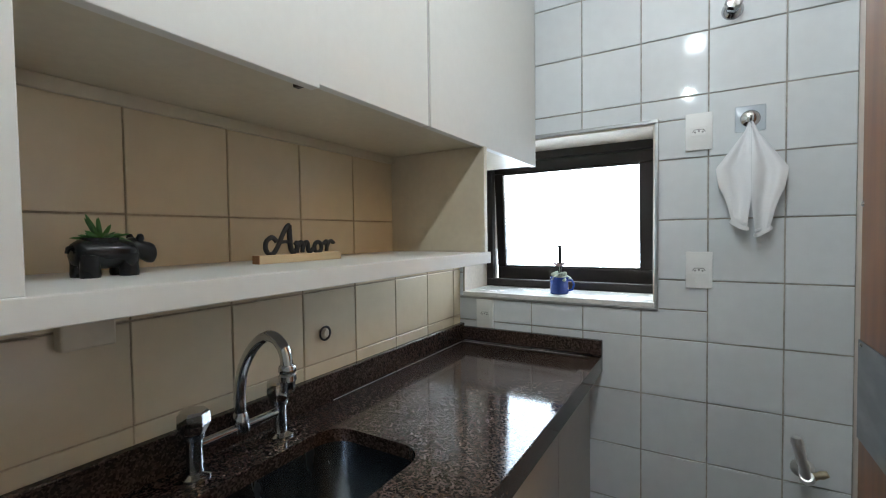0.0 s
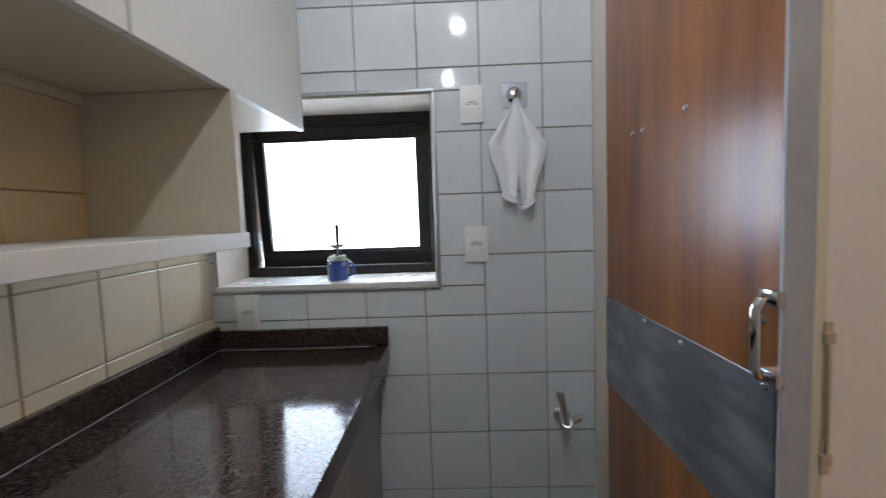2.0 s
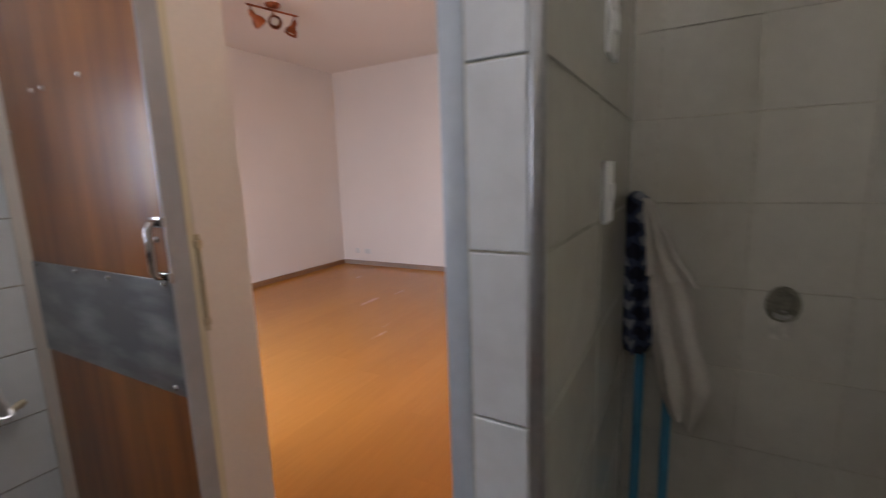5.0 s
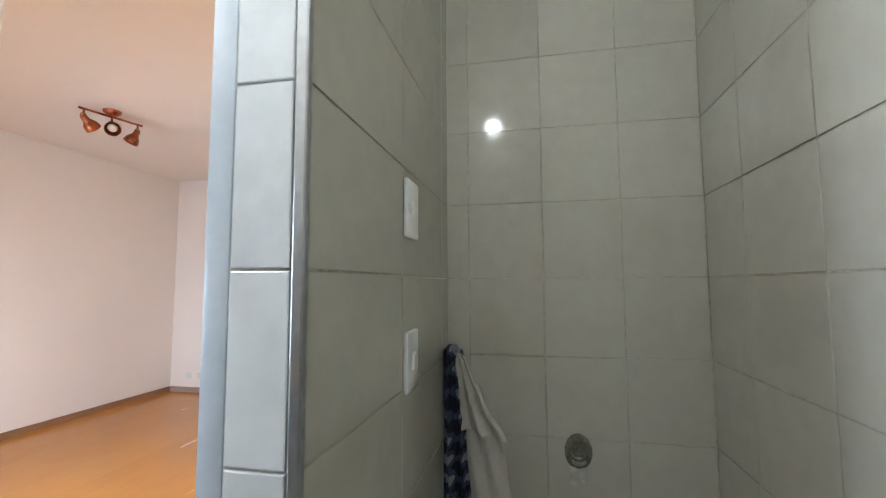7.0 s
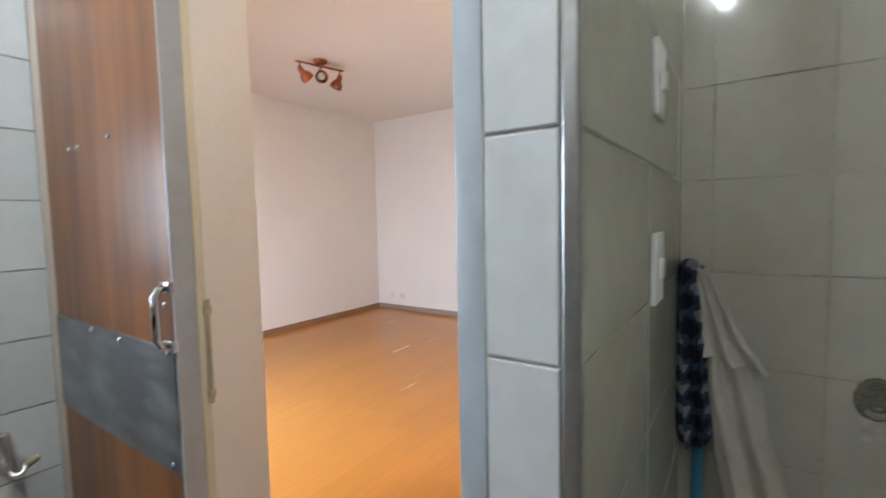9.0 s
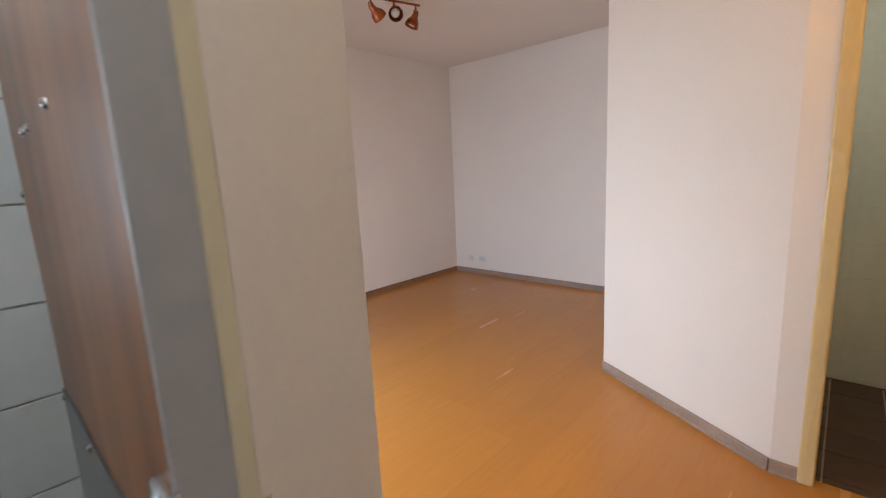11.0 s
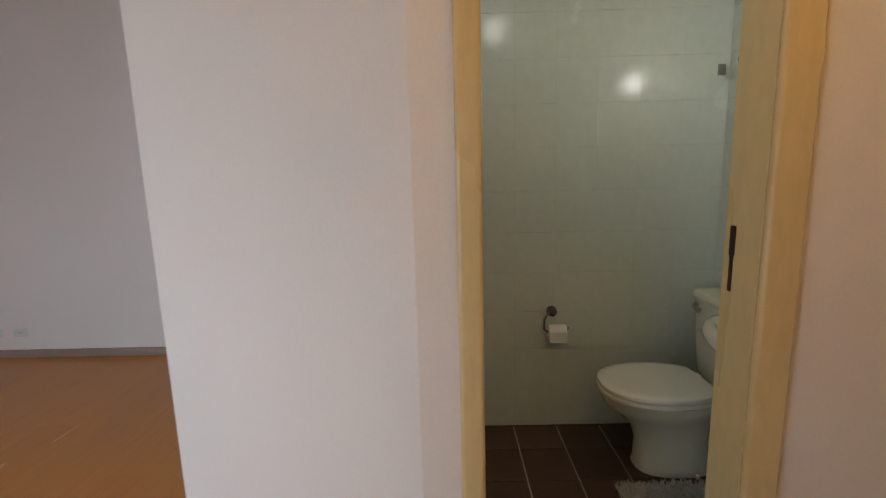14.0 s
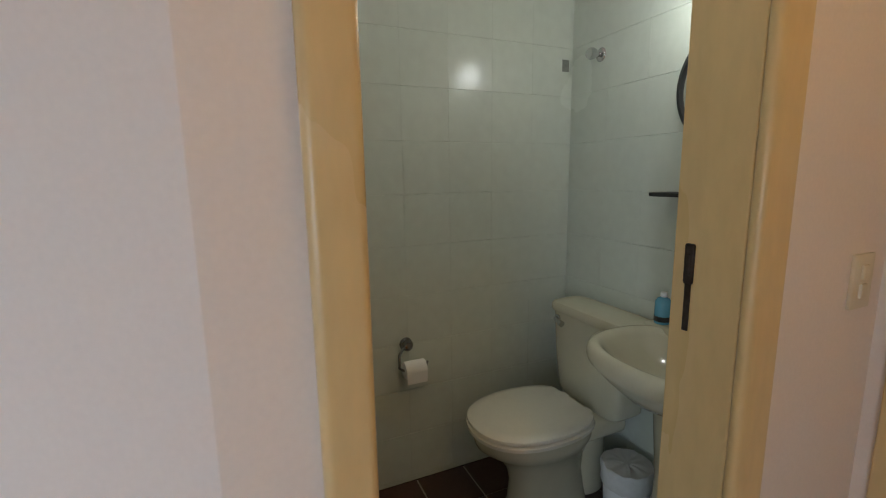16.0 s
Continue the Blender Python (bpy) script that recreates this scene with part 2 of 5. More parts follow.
NICHE_TILE = mat("greyish_cream_glazed_tile", (0.55, 0.53, 0.465), 0.11, var=0.05, scale=3, fine=25, bump=0.012, piece=0.025, dirt=(0.49, 0.46, 0.375), dirt_at=0.58)
GROUT_BATH = mat("pale_bathroom_grout", (0.60, 0.63, 0.565), 0.7, var=0.15, scale=5, fine=90, bump=0.2)
BATH_TILE = mat("painted_pale_green_tile", (0.60, 0.635, 0.565), 0.2, var=0.035, scale=2.5, fine=20, bump=0.02)
BLUE_TILE = mat("pale_blue_tile", (0.54, 0.57, 0.58), 0.2, var=0.04, scale=3, fine=30, bump=0.02)
PAINT = mat("white_wall_paint", (0.805, 0.728, 0.668), 0.62, var=0.025, scale=1.6, fine=120, bump=0.05)
CEIL = mat("ceiling_paint", (0.78, 0.69, 0.62), 0.8, var=0.02, scale=1.2, fine=90, bump=0.05)
CREAM = mat("cream_enamel_paint", (0.66, 0.50, 0.25), 0.26, var=0.07, scale=3, fine=40, bump=0.05, stretch=(1, 1, 0.3), coat=0.25)
IVORY = mat("ivory_frame_paint", (0.70, 0.635, 0.47), 0.34, var=0.05, scale=3, fine=40, bump=0.04, stretch=(1, 1, 0.3))
BLUEGREY = mat("blue_grey_frame_paint", (0.42, 0.47, 0.53), 0.4, var=0.06, scale=4, fine=50, bump=0.05)
GREY_EDGE = mat("grey_door_edge", (0.40, 0.405, 0.43), 0.5, var=0.06, scale=4, fine=40, bump=0.05)
LAMINATE = mat("white_laminate", (0.65, 0.64, 0.61), 0.38, var=0.02, scale=2, fine=50, bump=0.015)
# cabinet bodies, shelf side and batten: darker and yellower than the doors
CREAM_LAM = mat("dark_cream_laminate", (0.55, 0.495, 0.385), 0.45, var=0.05, scale=3, fine=50, bump=0.02)
# darker copy of the white tile: weaker light on the doorway strip, painted in
DIMMED_TILE = mat("dimmed_white_tile", (0.62, 0.64, 0.665), 0.16, var=0.06, scale=4, fine=30, bump=0.02, piece=0.03)
GREY_LAM = mat("grey_laminate", (0.42, 0.41, 0.40), 0.45, var=0.03, scale=2, fine=50, bump=0.02)
GRANITE = granite_mat("brown_granite", 0.10)
STEEL = mat("brushed_steel", (0.20, 0.215, 0.235), 0.22, 1.0, var=0.08, scale=4, fine=60, bump=0.02, stretch=(1, 6, 1))
CHROME = mat("chrome", (0.58, 0.59, 0.61), 0.08, 1.0, var=0.03, bump=0)
DULL = scuffed_mat()
# chrome darkened: its reflection of the dark doorway is put into the colour
DARK_CHROME = mat("dark_reflection_chrome", (0.24, 0.24, 0.245), 0.10, 1.0, var=0.1, scale=40, bump=0)
SATIN = mat("satin_chrome", (0.82, 0.83, 0.85), 0.34, 0.9, var=0.08, scale=20, bump=0.03)
ALU = mat("aluminium_trim", (0.42, 0.43, 0.44), 0.4, 1.0, var=0.1, scale=10, fine=60, bump=0.05)
BRONZE = mat("dark_bronze_aluminium", (0.022, 0.017, 0.015), 0.38, 0.3, var=0.15, scale=5, fine=60, bump=0.03)
MARBLE = mat("pale_marble_sill", (0.74, 0.72, 0.69), 0.25, var=0.08, scale=8, fine=40, bump=0.02)
REVEAL = mat("plaster_reveal", (0.62, 0.56, 0.48), 0.7, var=0.1, scale=9, fine=70, bump=0.1)
PLASTIC = mat("white_plastic", (0.86, 0.87, 0.87), 0.32, var=0.015, bump=0.0)
SOCKET_GREY = mat("grey_socket_face", (0.22, 0.22, 0.225), 0.5, var=0.03, bump=0.0)
PAINTED_BOX = mat("cream_overpainted_plastic", (0.64, 0.57, 0.44), 0.4, var=0.05, bump=0.03)
BEIGE_PLASTIC = mat("cream_plastic", (0.70, 0.64, 0.50), 0.4, var=0.015, bump=0.0)
BLACK = mat("black_gloss", (0.006, 0.006, 0.007), 0.30, var=0.1, bump=0.01, spec=0.35)
MATT_BLACK = mat("matt_black", (0.012, 0.012, 0.013), 0.5, var=0.1, bump=0.01)
DARK_METAL = mat("worn_dark_metal", (0.06, 0.05, 0.045), 0.45, 0.8, var=0.3, scale=30, fine=90, bump=0.1)
BRASS = mat("aged_brass", (0.56, 0.49, 0.36), 0.4, 0.8, var=0.12, scale=20, fine=90, bump=0.05)
COPPER = mat("copper_lamp", (0.36, 0.105, 0.042), 0.30, 0.75, var=0.14, scale=12, fine=70, bump=0.03)
CERAMIC = mat("ivory_ceramic", (0.60, 0.57, 0.43), 0.12, var=0.025, scale=3, fine=20, bump=0.0, coat=0.4)
SEAT = mat("white_seat_plastic", (0.76, 0.74, 0.65), 0.09, var=0.02, bump=0.0, coat=0.5)
BLUE_MUG = mat("blue_enamel", (0.025, 0.065, 0.30), 0.15, var=0.06, bump=0.0, coat=0.5)
LEAF = mat("green_leaf", (0.075, 0.21, 0.05), 0.45, var=0.25, scale=40, fine=120, bump=0.05)
PALE_LEAF = mat("grey_green_leaf", (0.33, 0.40, 0.33), 0.55, var=0.25, scale=50, fine=120, bump=0.05)
PINK = mat("faded_pink_petal", (0.45, 0.31, 0.32), 0.6, var=0.15, scale=50, bump=0.05)
CLOTH = mat("white_cotton", (0.89, 0.91, 0.94), 0.9, var=0.04, scale=10, fine=400, bump=0.25)
GREY_CLOTH = mat("grey_cotton", (0.60, 0.56, 0.51), 0.95, var=0.12, scale=9, fine=300, bump=0.35)
CHECK = check_mat()
POLE = mat("blue_plastic_pole", (0.05, 0.25, 0.42), 0.35, var=0.06, bump=0.02)
PAPER = mat("toilet_paper", (0.80, 0.79, 0.76), 0.95, var=0.03, fine=200, bump=0.2)
RUG = mat("grey_shaggy_rug", (0.46, 0.43, 0.38), 0.95, var=0.25, scale=20, fine=150, bump=0.2)
BAG = mat("translucent_bag", (0.66, 0.66, 0.64), 0.35, var=0.05, scale=20, bump=0.2)
LIQUID = mat("blue_soap", (0.13, 0.37, 0.52), 0.15, var=0.03, bump=0.0, coat=0.3)
CABLE = mat("dark_cable", (0.05, 0.042, 0.036), 0.6, var=0.1, bump=0.02)
BROWN_TILE = mat("dark_brown_floor_tile", (0.058, 0.030, 0.021), 0.34, var=0.18, scale=7, fine=60, bump=0.08, piece=0.14)
FLOOR_GROUT = mat("pale_floor_grout", (0.42, 0.36, 0.30), 0.9, var=0.2, scale=8, fine=80, bump=0.2)
DOOR_WOOD = wood_mat("varnished_reddish_wood", (0.105, 0.028, 0.006), (0.37, 0.130, 0.022), 0.26, "z", ring=6, coat=0.0, along=0.34, across=4.5, contrast=0.85, fine=1.0)
LIGHT_WOOD = wood_mat("pale_pine", (0.36, 0.25, 0.13), (0.55, 0.42, 0.25), 0.5, "y", coat=0.0)
PLANK = wood_mat("honey_laminate_plank", (0.46, 0.186, 0.036), (0.555, 0.238, 0.053), 0.22, "x", ring=8, piece=0.03, along=0.8, across=10.0, contrast=0.55, relief=0.012, spec=0.42)
BASE_WOOD = mat("brown_baseboard", (0.29, 0.145, 0.07), 0.65, var=0.12, scale=5, fine=60, bump=0.05, spec=0.25)
BASE_GREY = mat("greyed_baseboard", (0.33, 0.235, 0.185), 0.62, var=0.12, scale=5, fine=60, bump=0.05, spec=0.25)
GLASS = glass_mat()
BULB = glow_mat("lamp_glow", (1.0, 0.92, 0.78), 12.0)
OFF_BULB = mat("unlit_bulb_glass", (0.62, 0.58, 0.52), 0.2, var=0.02, bump=0.0)
OUTSIDE = glow_mat("overcast_daylight", (0.93, 0.97, 1.0), OUTSIDE_GLOW)
# haze over the far facade is put into this dimmer glow
FAINT = glow_mat("glowing_haze_facade", (0.86, 0.92, 0.97), OUTSIDE_GLOW * 0.27)

# ---- building blocks ----


def link(name, bm, material, parent=None, label="", smooth=False):
    me = bpy.data.meshes.new(name)
    bm.normal_update()
    bm.to_mesh(me)
    bm.free()
    for mt in material if isinstance(material, (list, tuple)) else [material]:
        me.materials.append(mt)
    if smooth:
        for f in me.polygons:
            f.use_smooth = True
        me.set_sharp_from_angle(angle=radians(40))
    ob = new(name, me)
    ob.parent = parent
    if label:
        ob["label"] = label
    return ob


def part(name, bm, material, parent, label="", smooth=False):
    return link(name, bm, material, parent, label, smooth)


def thing(name, place, label, category, group="", kind=""):
    ob = new(name)
    ob.matrix_world = place if isinstance(place, Matrix) else Matrix.Translation(place)
    bpy.context.view_layer.update()
    return tagged(ob, label, category, group, kind)


def add_box(bm, x0, x1, y0, y1, z0, z1, bevel=0.0, segs=2):
    made = bmesh.ops.create_cube(bm, size=1.0)["verts"]
    for v in made:
        v.co = Vector((x0 + (v.co.x + 0.5) * (x1 - x0), y0 + (v.co.y + 0.5) * (y1 - y0), z0 + (v.co.z + 0.5) * (z1 - z0)))
    if bevel:
        edges = {e for v in made for e in v.link_edges}
        bmesh.ops.bevel(bm, geom=list(edges), offset=bevel, segments=segs, affect="EDGES", profile=0.5)
    return bm


def box(x0, x1, y0, y1, z0, z1, bevel=0.0, segs=2):
    return add_box(bmesh.new(), x0, x1, y0, y1, z0, z1, bevel, segs)


def boxes(rows, bevel=0.0):
    bm = bmesh.new()
    for r in rows:
        add_box(bm, *r, bevel=bevel)
    return bm


def add_lathe(bm, profile, m=Matrix.Identity(4), steps=24, sx=1.0, sy=1.0):
    """Turns a profile of (radius, height) round the z axis."""
    rings = []
    for r, z in profile:
        rings.append([bm.verts.new(m @ Vector((sx * r * math.cos(2 * math.pi * k / steps), sy * r * math.sin(2 * math.pi * k / steps), z))) for k in range(steps)])
    for a, b in zip(rings, rings[1:]):
        for k in range(steps):
            bm.faces.new((a[k], a[(k + 1) % steps], b[(k + 1) % steps], b[k]))
    if profile[0][0] > 1e-5:
        bm.faces.new(rings[0][::-1])
    if profile[-1][0] > 1e-5:
        bm.faces.new(rings[-1])
    bmesh.ops.remove_doubles(bm, verts=[v for r in rings for v in r], dist=1e-6)
    return bm


def lathe(profile, m=Matrix.Identity(4), steps=24, sx=1.0, sy=1.0):
    return add_lathe(bmesh.new(), profile, m, steps, sx, sy)


def add_tube(bm, pts, radius, steps=12, flat=1.0):
    """A round bar along points; radius may be a list."""
    pts = [Vector(p) for p in pts]
    rings, up = [], None
    for k, p in enumerate(pts):
        d = (pts[min(k + 1, len(pts) - 1)] - pts[max(k - 1, 0)]).normalized()
        if up is None:
            up = d.orthogonal().normalized()
        up = (up - d * up.dot(d)).normalized()
        side = d.cross(up)
        r = radius[k] if isinstance(radius, (list, tuple)) else radius
        rings.append([bm.verts.new(p + r * (math.cos(2 * math.pi * j / steps) * up + flat * math.sin(2 * math.pi * j / steps) * side)) for j in range(steps)])
    for a, b in zip(rings, rings[1:]):
        for j in range(steps):
            bm.faces.new((a[j], a[(j + 1) % steps], b[(j + 1) % steps], b[j]))
    bm.faces.new(rings[0][::-1])
    bm.faces.new(rings[-1])
    return bm


def tube(pts, radius, steps=12, flat=1.0):
    return add_tube(bmesh.new(), pts, radius, steps, flat)


def smooth_line(pts, per):
    """A rounded line through points (Catmull-Rom), with so many steps between each two."""
    pts = [Vector(p) for p in pts]
    out = []
    for k in range(len(pts) - 1):
        p0, p1, p2, p3 = pts[max(k - 1, 0)], pts[k], pts[k + 1], pts[min(k + 2, len(pts) - 1)]
        for i in range(per):
            t = i / per
            out.append(0.5 * (2 * p1 + (p2 - p0) * t + (2 * p0 - 5 * p1 + 4 * p2 - p3) * t * t + (3 * p1 - p0 - 3 * p2 + p3) * t ** 3))
    return out + [pts[-1]]


def arc(c, r, a0, a1, n, plane="xz"):
    out = []
    for k in range(n + 1):
        a = radians(a0 + (a1 - a0) * k / n)
        u, v = r * math.cos(a), r * math.sin(a)
        out.append((c[0] + u, c[1], c[2] + v) if plane == "xz" else (c[0], c[1] + u, c[2] + v) if plane == "yz" else (c[0] + u, c[1] + v, c[2]))
    return out


def add_loft(bm, rings):
    """Skins closed rings of points, one after another, and caps the ends."""
    vs = [[bm.verts.new(p) for p in r] for r in rings]
    n = len(vs[0])
    for a, b in zip(vs, vs[1:]):
        for k in range(n):
            bm.faces.new((a[k], a[(k + 1) % n], b[(k + 1) % n], b[k]))
    bm.faces.new(vs[0][::-1])
    bm.faces.new(vs[-1])
    return bm


def oval(cx, cy, z, rx, ry, n=36, squash=0.0, power=2.0):
    """A closed ring in the plane z; squash pinches the +y side; power over 2 squares it."""
    out = []
    for k in range(n):
        a = 2 * math.pi * k / n
        c, s = math.cos(a), math.sin(a)
        c = math.copysign(abs(c) ** (2 / power), c)
        s = math.copysign(abs(s) ** (2 / power), s)
        out.append(Vector((cx + rx * c * (1 - squash * max(s, 0)), cy + ry * s, z)))
    return out


def prism(points, z0, z1):
    bm = bmesh.new()
    lo = [bm.verts.new((x, y, z0)) for x, y in points]
    hi = [bm.verts.new((x, y, z1)) for x, y in points]
    n = len(points)
    for k in range(n):
        bm.faces.new((lo[k], lo[(k + 1) % n], hi[(k + 1) % n], hi[k]))
    bm.faces.new(lo[::-1])
    bm.faces.new(hi)
    bmesh.ops.recalc_face_normals(bm, faces=bm.faces)
    return bm


def setting(name, bm, material, label, category):
    return tagged(link(name, bm, material), label, category, kind="structure")


TILE_MESHES = {}


def tile_mesh(w, h, material, depth, edge, edge_u):
    key = (round(w, 3), round(h, 3), material.name, depth)
    if key not in TILE_MESHES:
        bm = bmesh.new()
        a = [bm.verts.new((x, y, 0)) for x, y in ((0, 0), (w, 0), (w, h), (0, h))]
        b = [bm.verts.new((x, y, depth - edge * 0.7)) for x, y in ((0, 0), (w, 0), (w, h), (0, h))]
        e, f = min(edge, h * 0.3), min(edge_u, w * 0.3)
        c = [bm.verts.new((x, y, depth)) for x, y in ((f, e), (w - f, e), (w - f, h - e), (f, h - e))]
        for k in range(4):
            j = (k + 1) % 4
            bm.faces.new((a[k], a[j], b[j], b[k]))
            bm.faces.new((b[k], b[j], c[j], c[k]))
        bm.faces.new(c)
        me = bpy.data.meshes.new("tile")
        bm.to_mesh(me)
        bm.free()
        me.materials.append(material)
        TILE_MESHES[key] = me
    return TILE_MESHES[key]


def cut(rect, holes):
    """What is left of a rectangle (u0, u1, v0, v1) after holes, as rectangles."""
    left = [rect]
    for h in holes:
        nxt = []
        for u0, u1, v0, v1 in left:
            if h[0] >= u1 or h[1] <= u0 or h[2] >= v1 or h[3] <= v0:
                nxt.append((u0, u1, v0, v1))
                continue
            a, b, c, d = max(u0, h[0]), min(u1, h[1]), max(v0, h[2]), min(v1, h[3])
            nxt += [(u0, u1, v0, c), (u0, u1, d, v1), (u0, a, c, d), (b, u1, c, d)]
        left = [r for r in nxt if r[1] - r[0] > 0.012 and r[3] - r[2] > 0.012]
    return left


def tiling(parent, origin, u, v, size, start, pitch, material, holes=(), gap=0.003, gap_u=None, depth=0.005, edge=0.0015, tilt=0.12, name="tile", rng=None, edge_u=None):
    """Lays tiles on a plane: origin, the two ways along it, its size, the first joints and the spacing."""
    rng = rng or random.Random(5)
    gu = gap if gap_u is None else gap_u
    u, v = Vector(u), Vector(v)
    w = u.cross(v)
    base = Matrix((u, v, w)).transposed().to_4x4()
    lines = []
    for k in (0, 1):
        first = start[k] - math.ceil(start[k] / pitch[k]) * pitch[k]
        stops = [first + i * pitch[k] for i in range(int(size[k] / pitch[k]) + 3)]
        lines.append([s for s in stops if s < size[k]])
    for us in lines[0]:
        for vs in lines[1]:
            u0, u1, v0, v1 = max(us, 0), min(us + pitch[0], size[0]), max(vs, 0), min(vs + pitch[1], size[1])
            if u1 - u0 < 0.012 or v1 - v0 < 0.012:
                continue
            for a, b, c, d in cut((u0, u1, v0, v1), holes):
                me = tile_mesh(b - a - gu, d - c - gap, material, depth, edge, edge if edge_u is None else edge_u)
                ob = new(name, me)
                t = [radians(rng.uniform(-tilt, tilt)) for _ in range(2)]
                ob.matrix_world = Matrix.Translation(Vector(origin) + u * (a + gu / 2) + v * (c + gap / 2) + w * (rng.uniform(0, 0.0006) if tilt else 0.0)) @ base @ Euler((t[0], t[1], 0)).to_matrix().to_4x4()
                ob.parent = parent

# ---- the large structure ----
XL, YW, ZC = -0.755, 1.65, 2.45
WIN = (-0.735, 0.0, 1.145, 1.76)

wall_left = setting("wall_left", box(XL - 0.15, XL, -0.584, YW + 0.36, 0, 2.95), GROUT_LEFT, "kitchen side wall covered in glazed square tiles, tinted cream for warm light", "wall")
wall_window = setting("wall_window", boxes([
    (XL, WIN[0], YW, YW + 0.36, 0, 2.95), (WIN[1], 0.51, YW, YW + 0.36, 0, 2.95),
    (WIN[0], WIN[1], YW, YW + 0.36, 0, WIN[2]), (WIN[0], WIN[1], YW, YW + 0.36, WIN[3], 2.95)]), GROUT,
    "kitchen end wall of white glazed tiles round a window", "wall")
wall_door = setting("wall_door", boxes([(0.51, 0.617, 0.768, 4.685, 0, 0.08), (0.51, 0.617, 0.768, 2.0, 0.08, 2.95), (0.51, 0.617, 3.95, 4.685, 0.08, 2.95),
    (0.51, 0.617, 2.0, 3.95, 2.25, 2.95), (0.46, 0.617, 0.176, 0.768, 2.13, 2.95)]), PAINT, "white painted wall between kitchen and living room", "wall")
wall_niche = setting("wall_niche", boxes([(0.454, 1.38, 0.066, 0.176, 0, 2.95)]), GROUT_NICHE, "tiled thin wall beside the kitchen doorway", "wall")
setting("wall_niche_room_side", box(0.46, 1.38, 0.176, 0.180, 0, 2.95), PAINT, "white painted back of the niche wall", "wall")
wall_niche_back = setting("wall_niche_back", box(1.22, 1.34, -0.584, 0.066, 0, 2.95), GROUT_NICHE, "tiled back wall of the laundry niche", "wall")
wall_south = setting("wall_south", box(XL - 0.15, 1.34, -0.734, -0.584, 0, 2.95), GROUT_NICHE, "tiled wall closing the kitchen and niche", "wall")
setting("wall_entry", boxes([(1.34, 1.38, -0.84, 0.066, 0, 2.95), (1.38, 1.85, -0.84, -0.69, 0, 2.95), (2.66, 2.752, -0.84, -0.69, 0, 2.95), (1.85, 2.66, -0.84, -0.69, 2.11, 2.95)]), PAINT,
    "white painted wall by the entrance door", "wall")
wall_bath_door = setting("wall_bath_door", boxes([(2.752, 2.875, -0.905, -0.233, 0, 2.95), (2.752, 2.875, -0.233, 0.485, 2.13, 2.95), (2.752, 2.875, 0.485, 0.62, 0, 2.95)]), PAINT,
    "white painted wall round the bathroom door", "wall")
setting("wall_slanted", prism([(2.752, 0.62), (3.33, 1.654), (3.45, 1.58), (2.875, 0.62)], 0, 2.95), PAINT, "white painted slanted wall of the bathroom block", "wall")
setting("wall_block_side", box(3.33, 5.40, 1.53, 1.654, 0, 2.95), PAINT, "white painted side wall of the bathroom block", "wall")
setting("wall_east", box(5.25, 5.40, 1.654, 4.80, 0, 2.95), PAINT, "white painted far wall of the living room", "wall")
setting("wall_north", boxes([(2.30, 5.40, 4.685, 4.80, 0, 2.95), (0.51, 1.29, 4.685, 4.80, 0, 2.95)]), PAINT, "white painted living room wall with an opening to the hall", "wall")
setting("wall_hall_east", boxes([(2.30, 2.42, 4.80, 4.95, 0, 2.95), (2.30, 2.42, 5.68, 5.80, 0, 2.95), (2.30, 2.42, 4.95, 5.68, 2.18, 2.95)]), PAINT, "white painted hall wall with a doorway", "wall")
setting("wall_hall_west", box(1.17, 1.29, 4.80, 5.80, 0, 2.95), PAINT, "white painted hall wall", "wall")
setting("wall_hall_end", boxes([(-0.6, 1.30, 5.80, 5.92, 0, 2.95), (2.11, 3.60, 5.80, 5.92, 0, 2.95), (1.30, 2.11, 5.80, 5.92, 2.22, 2.95)]), PAINT, "white painted hall end wall with a doorway", "wall")
setting("wall_bedroom", boxes([(-0.6, 3.6, 9.4, 9.5, 0, 2.95), (-0.7, -0.6, 5.76, 6.8, 0, 2.95), (-0.7, -0.6, 8.4, 9.5, 0, 2.95), (-0.7, -0.6, 6.8, 8.4, 0, 0.8), (-0.7, -0.6, 6.8, 8.4, 2.2, 2.95), (3.6, 3.7, 5.76, 9.5, 0, 2.95)]), PAINT,
    "white painted bedroom walls", "wall")
setting("wall_second_bathroom", boxes([(3.55, 3.6, 4.80, 5.80, 0, 2.95), (2.42, 3.6, 4.802, 4.82, 0, 2.95), (2.42, 3.6, 5.78, 5.798, 0, 2.95)]), BLUE_TILE, "pale blue tiled walls of a second bathroom", "wall")
wall_bath_back = setting("wall_bath_back", box(4.06, 4.20, -1.07, 1.53, 0, 2.95), GROUT_BATH, "pale green tiled back wall of the bathroom", "wall")
setting("wall_bath_left", box(2.875, 4.06, 0.62, 0.70, 0, 2.95), BATH_TILE, "pale green bathroom wall behind the door frame", "wall")
wall_bath_side = setting("wall_bath_side", box(2.752, 4.06, -1.07, -0.905, 0, 2.95), GROUT_BATH, "pale green tiled side wall of the bathroom", "wall")

setting("floor_kitchen", box(XL, 0.617, -0.584, YW, -0.1, 0.0), BROWN_TILE, "dark tiled kitchen floor", "floor")
setting("floor_niche", box(0.617, 1.22, -0.584, 0.066, -0.1, 0.0), BROWN_TILE, "dark tiled niche floor", "floor")
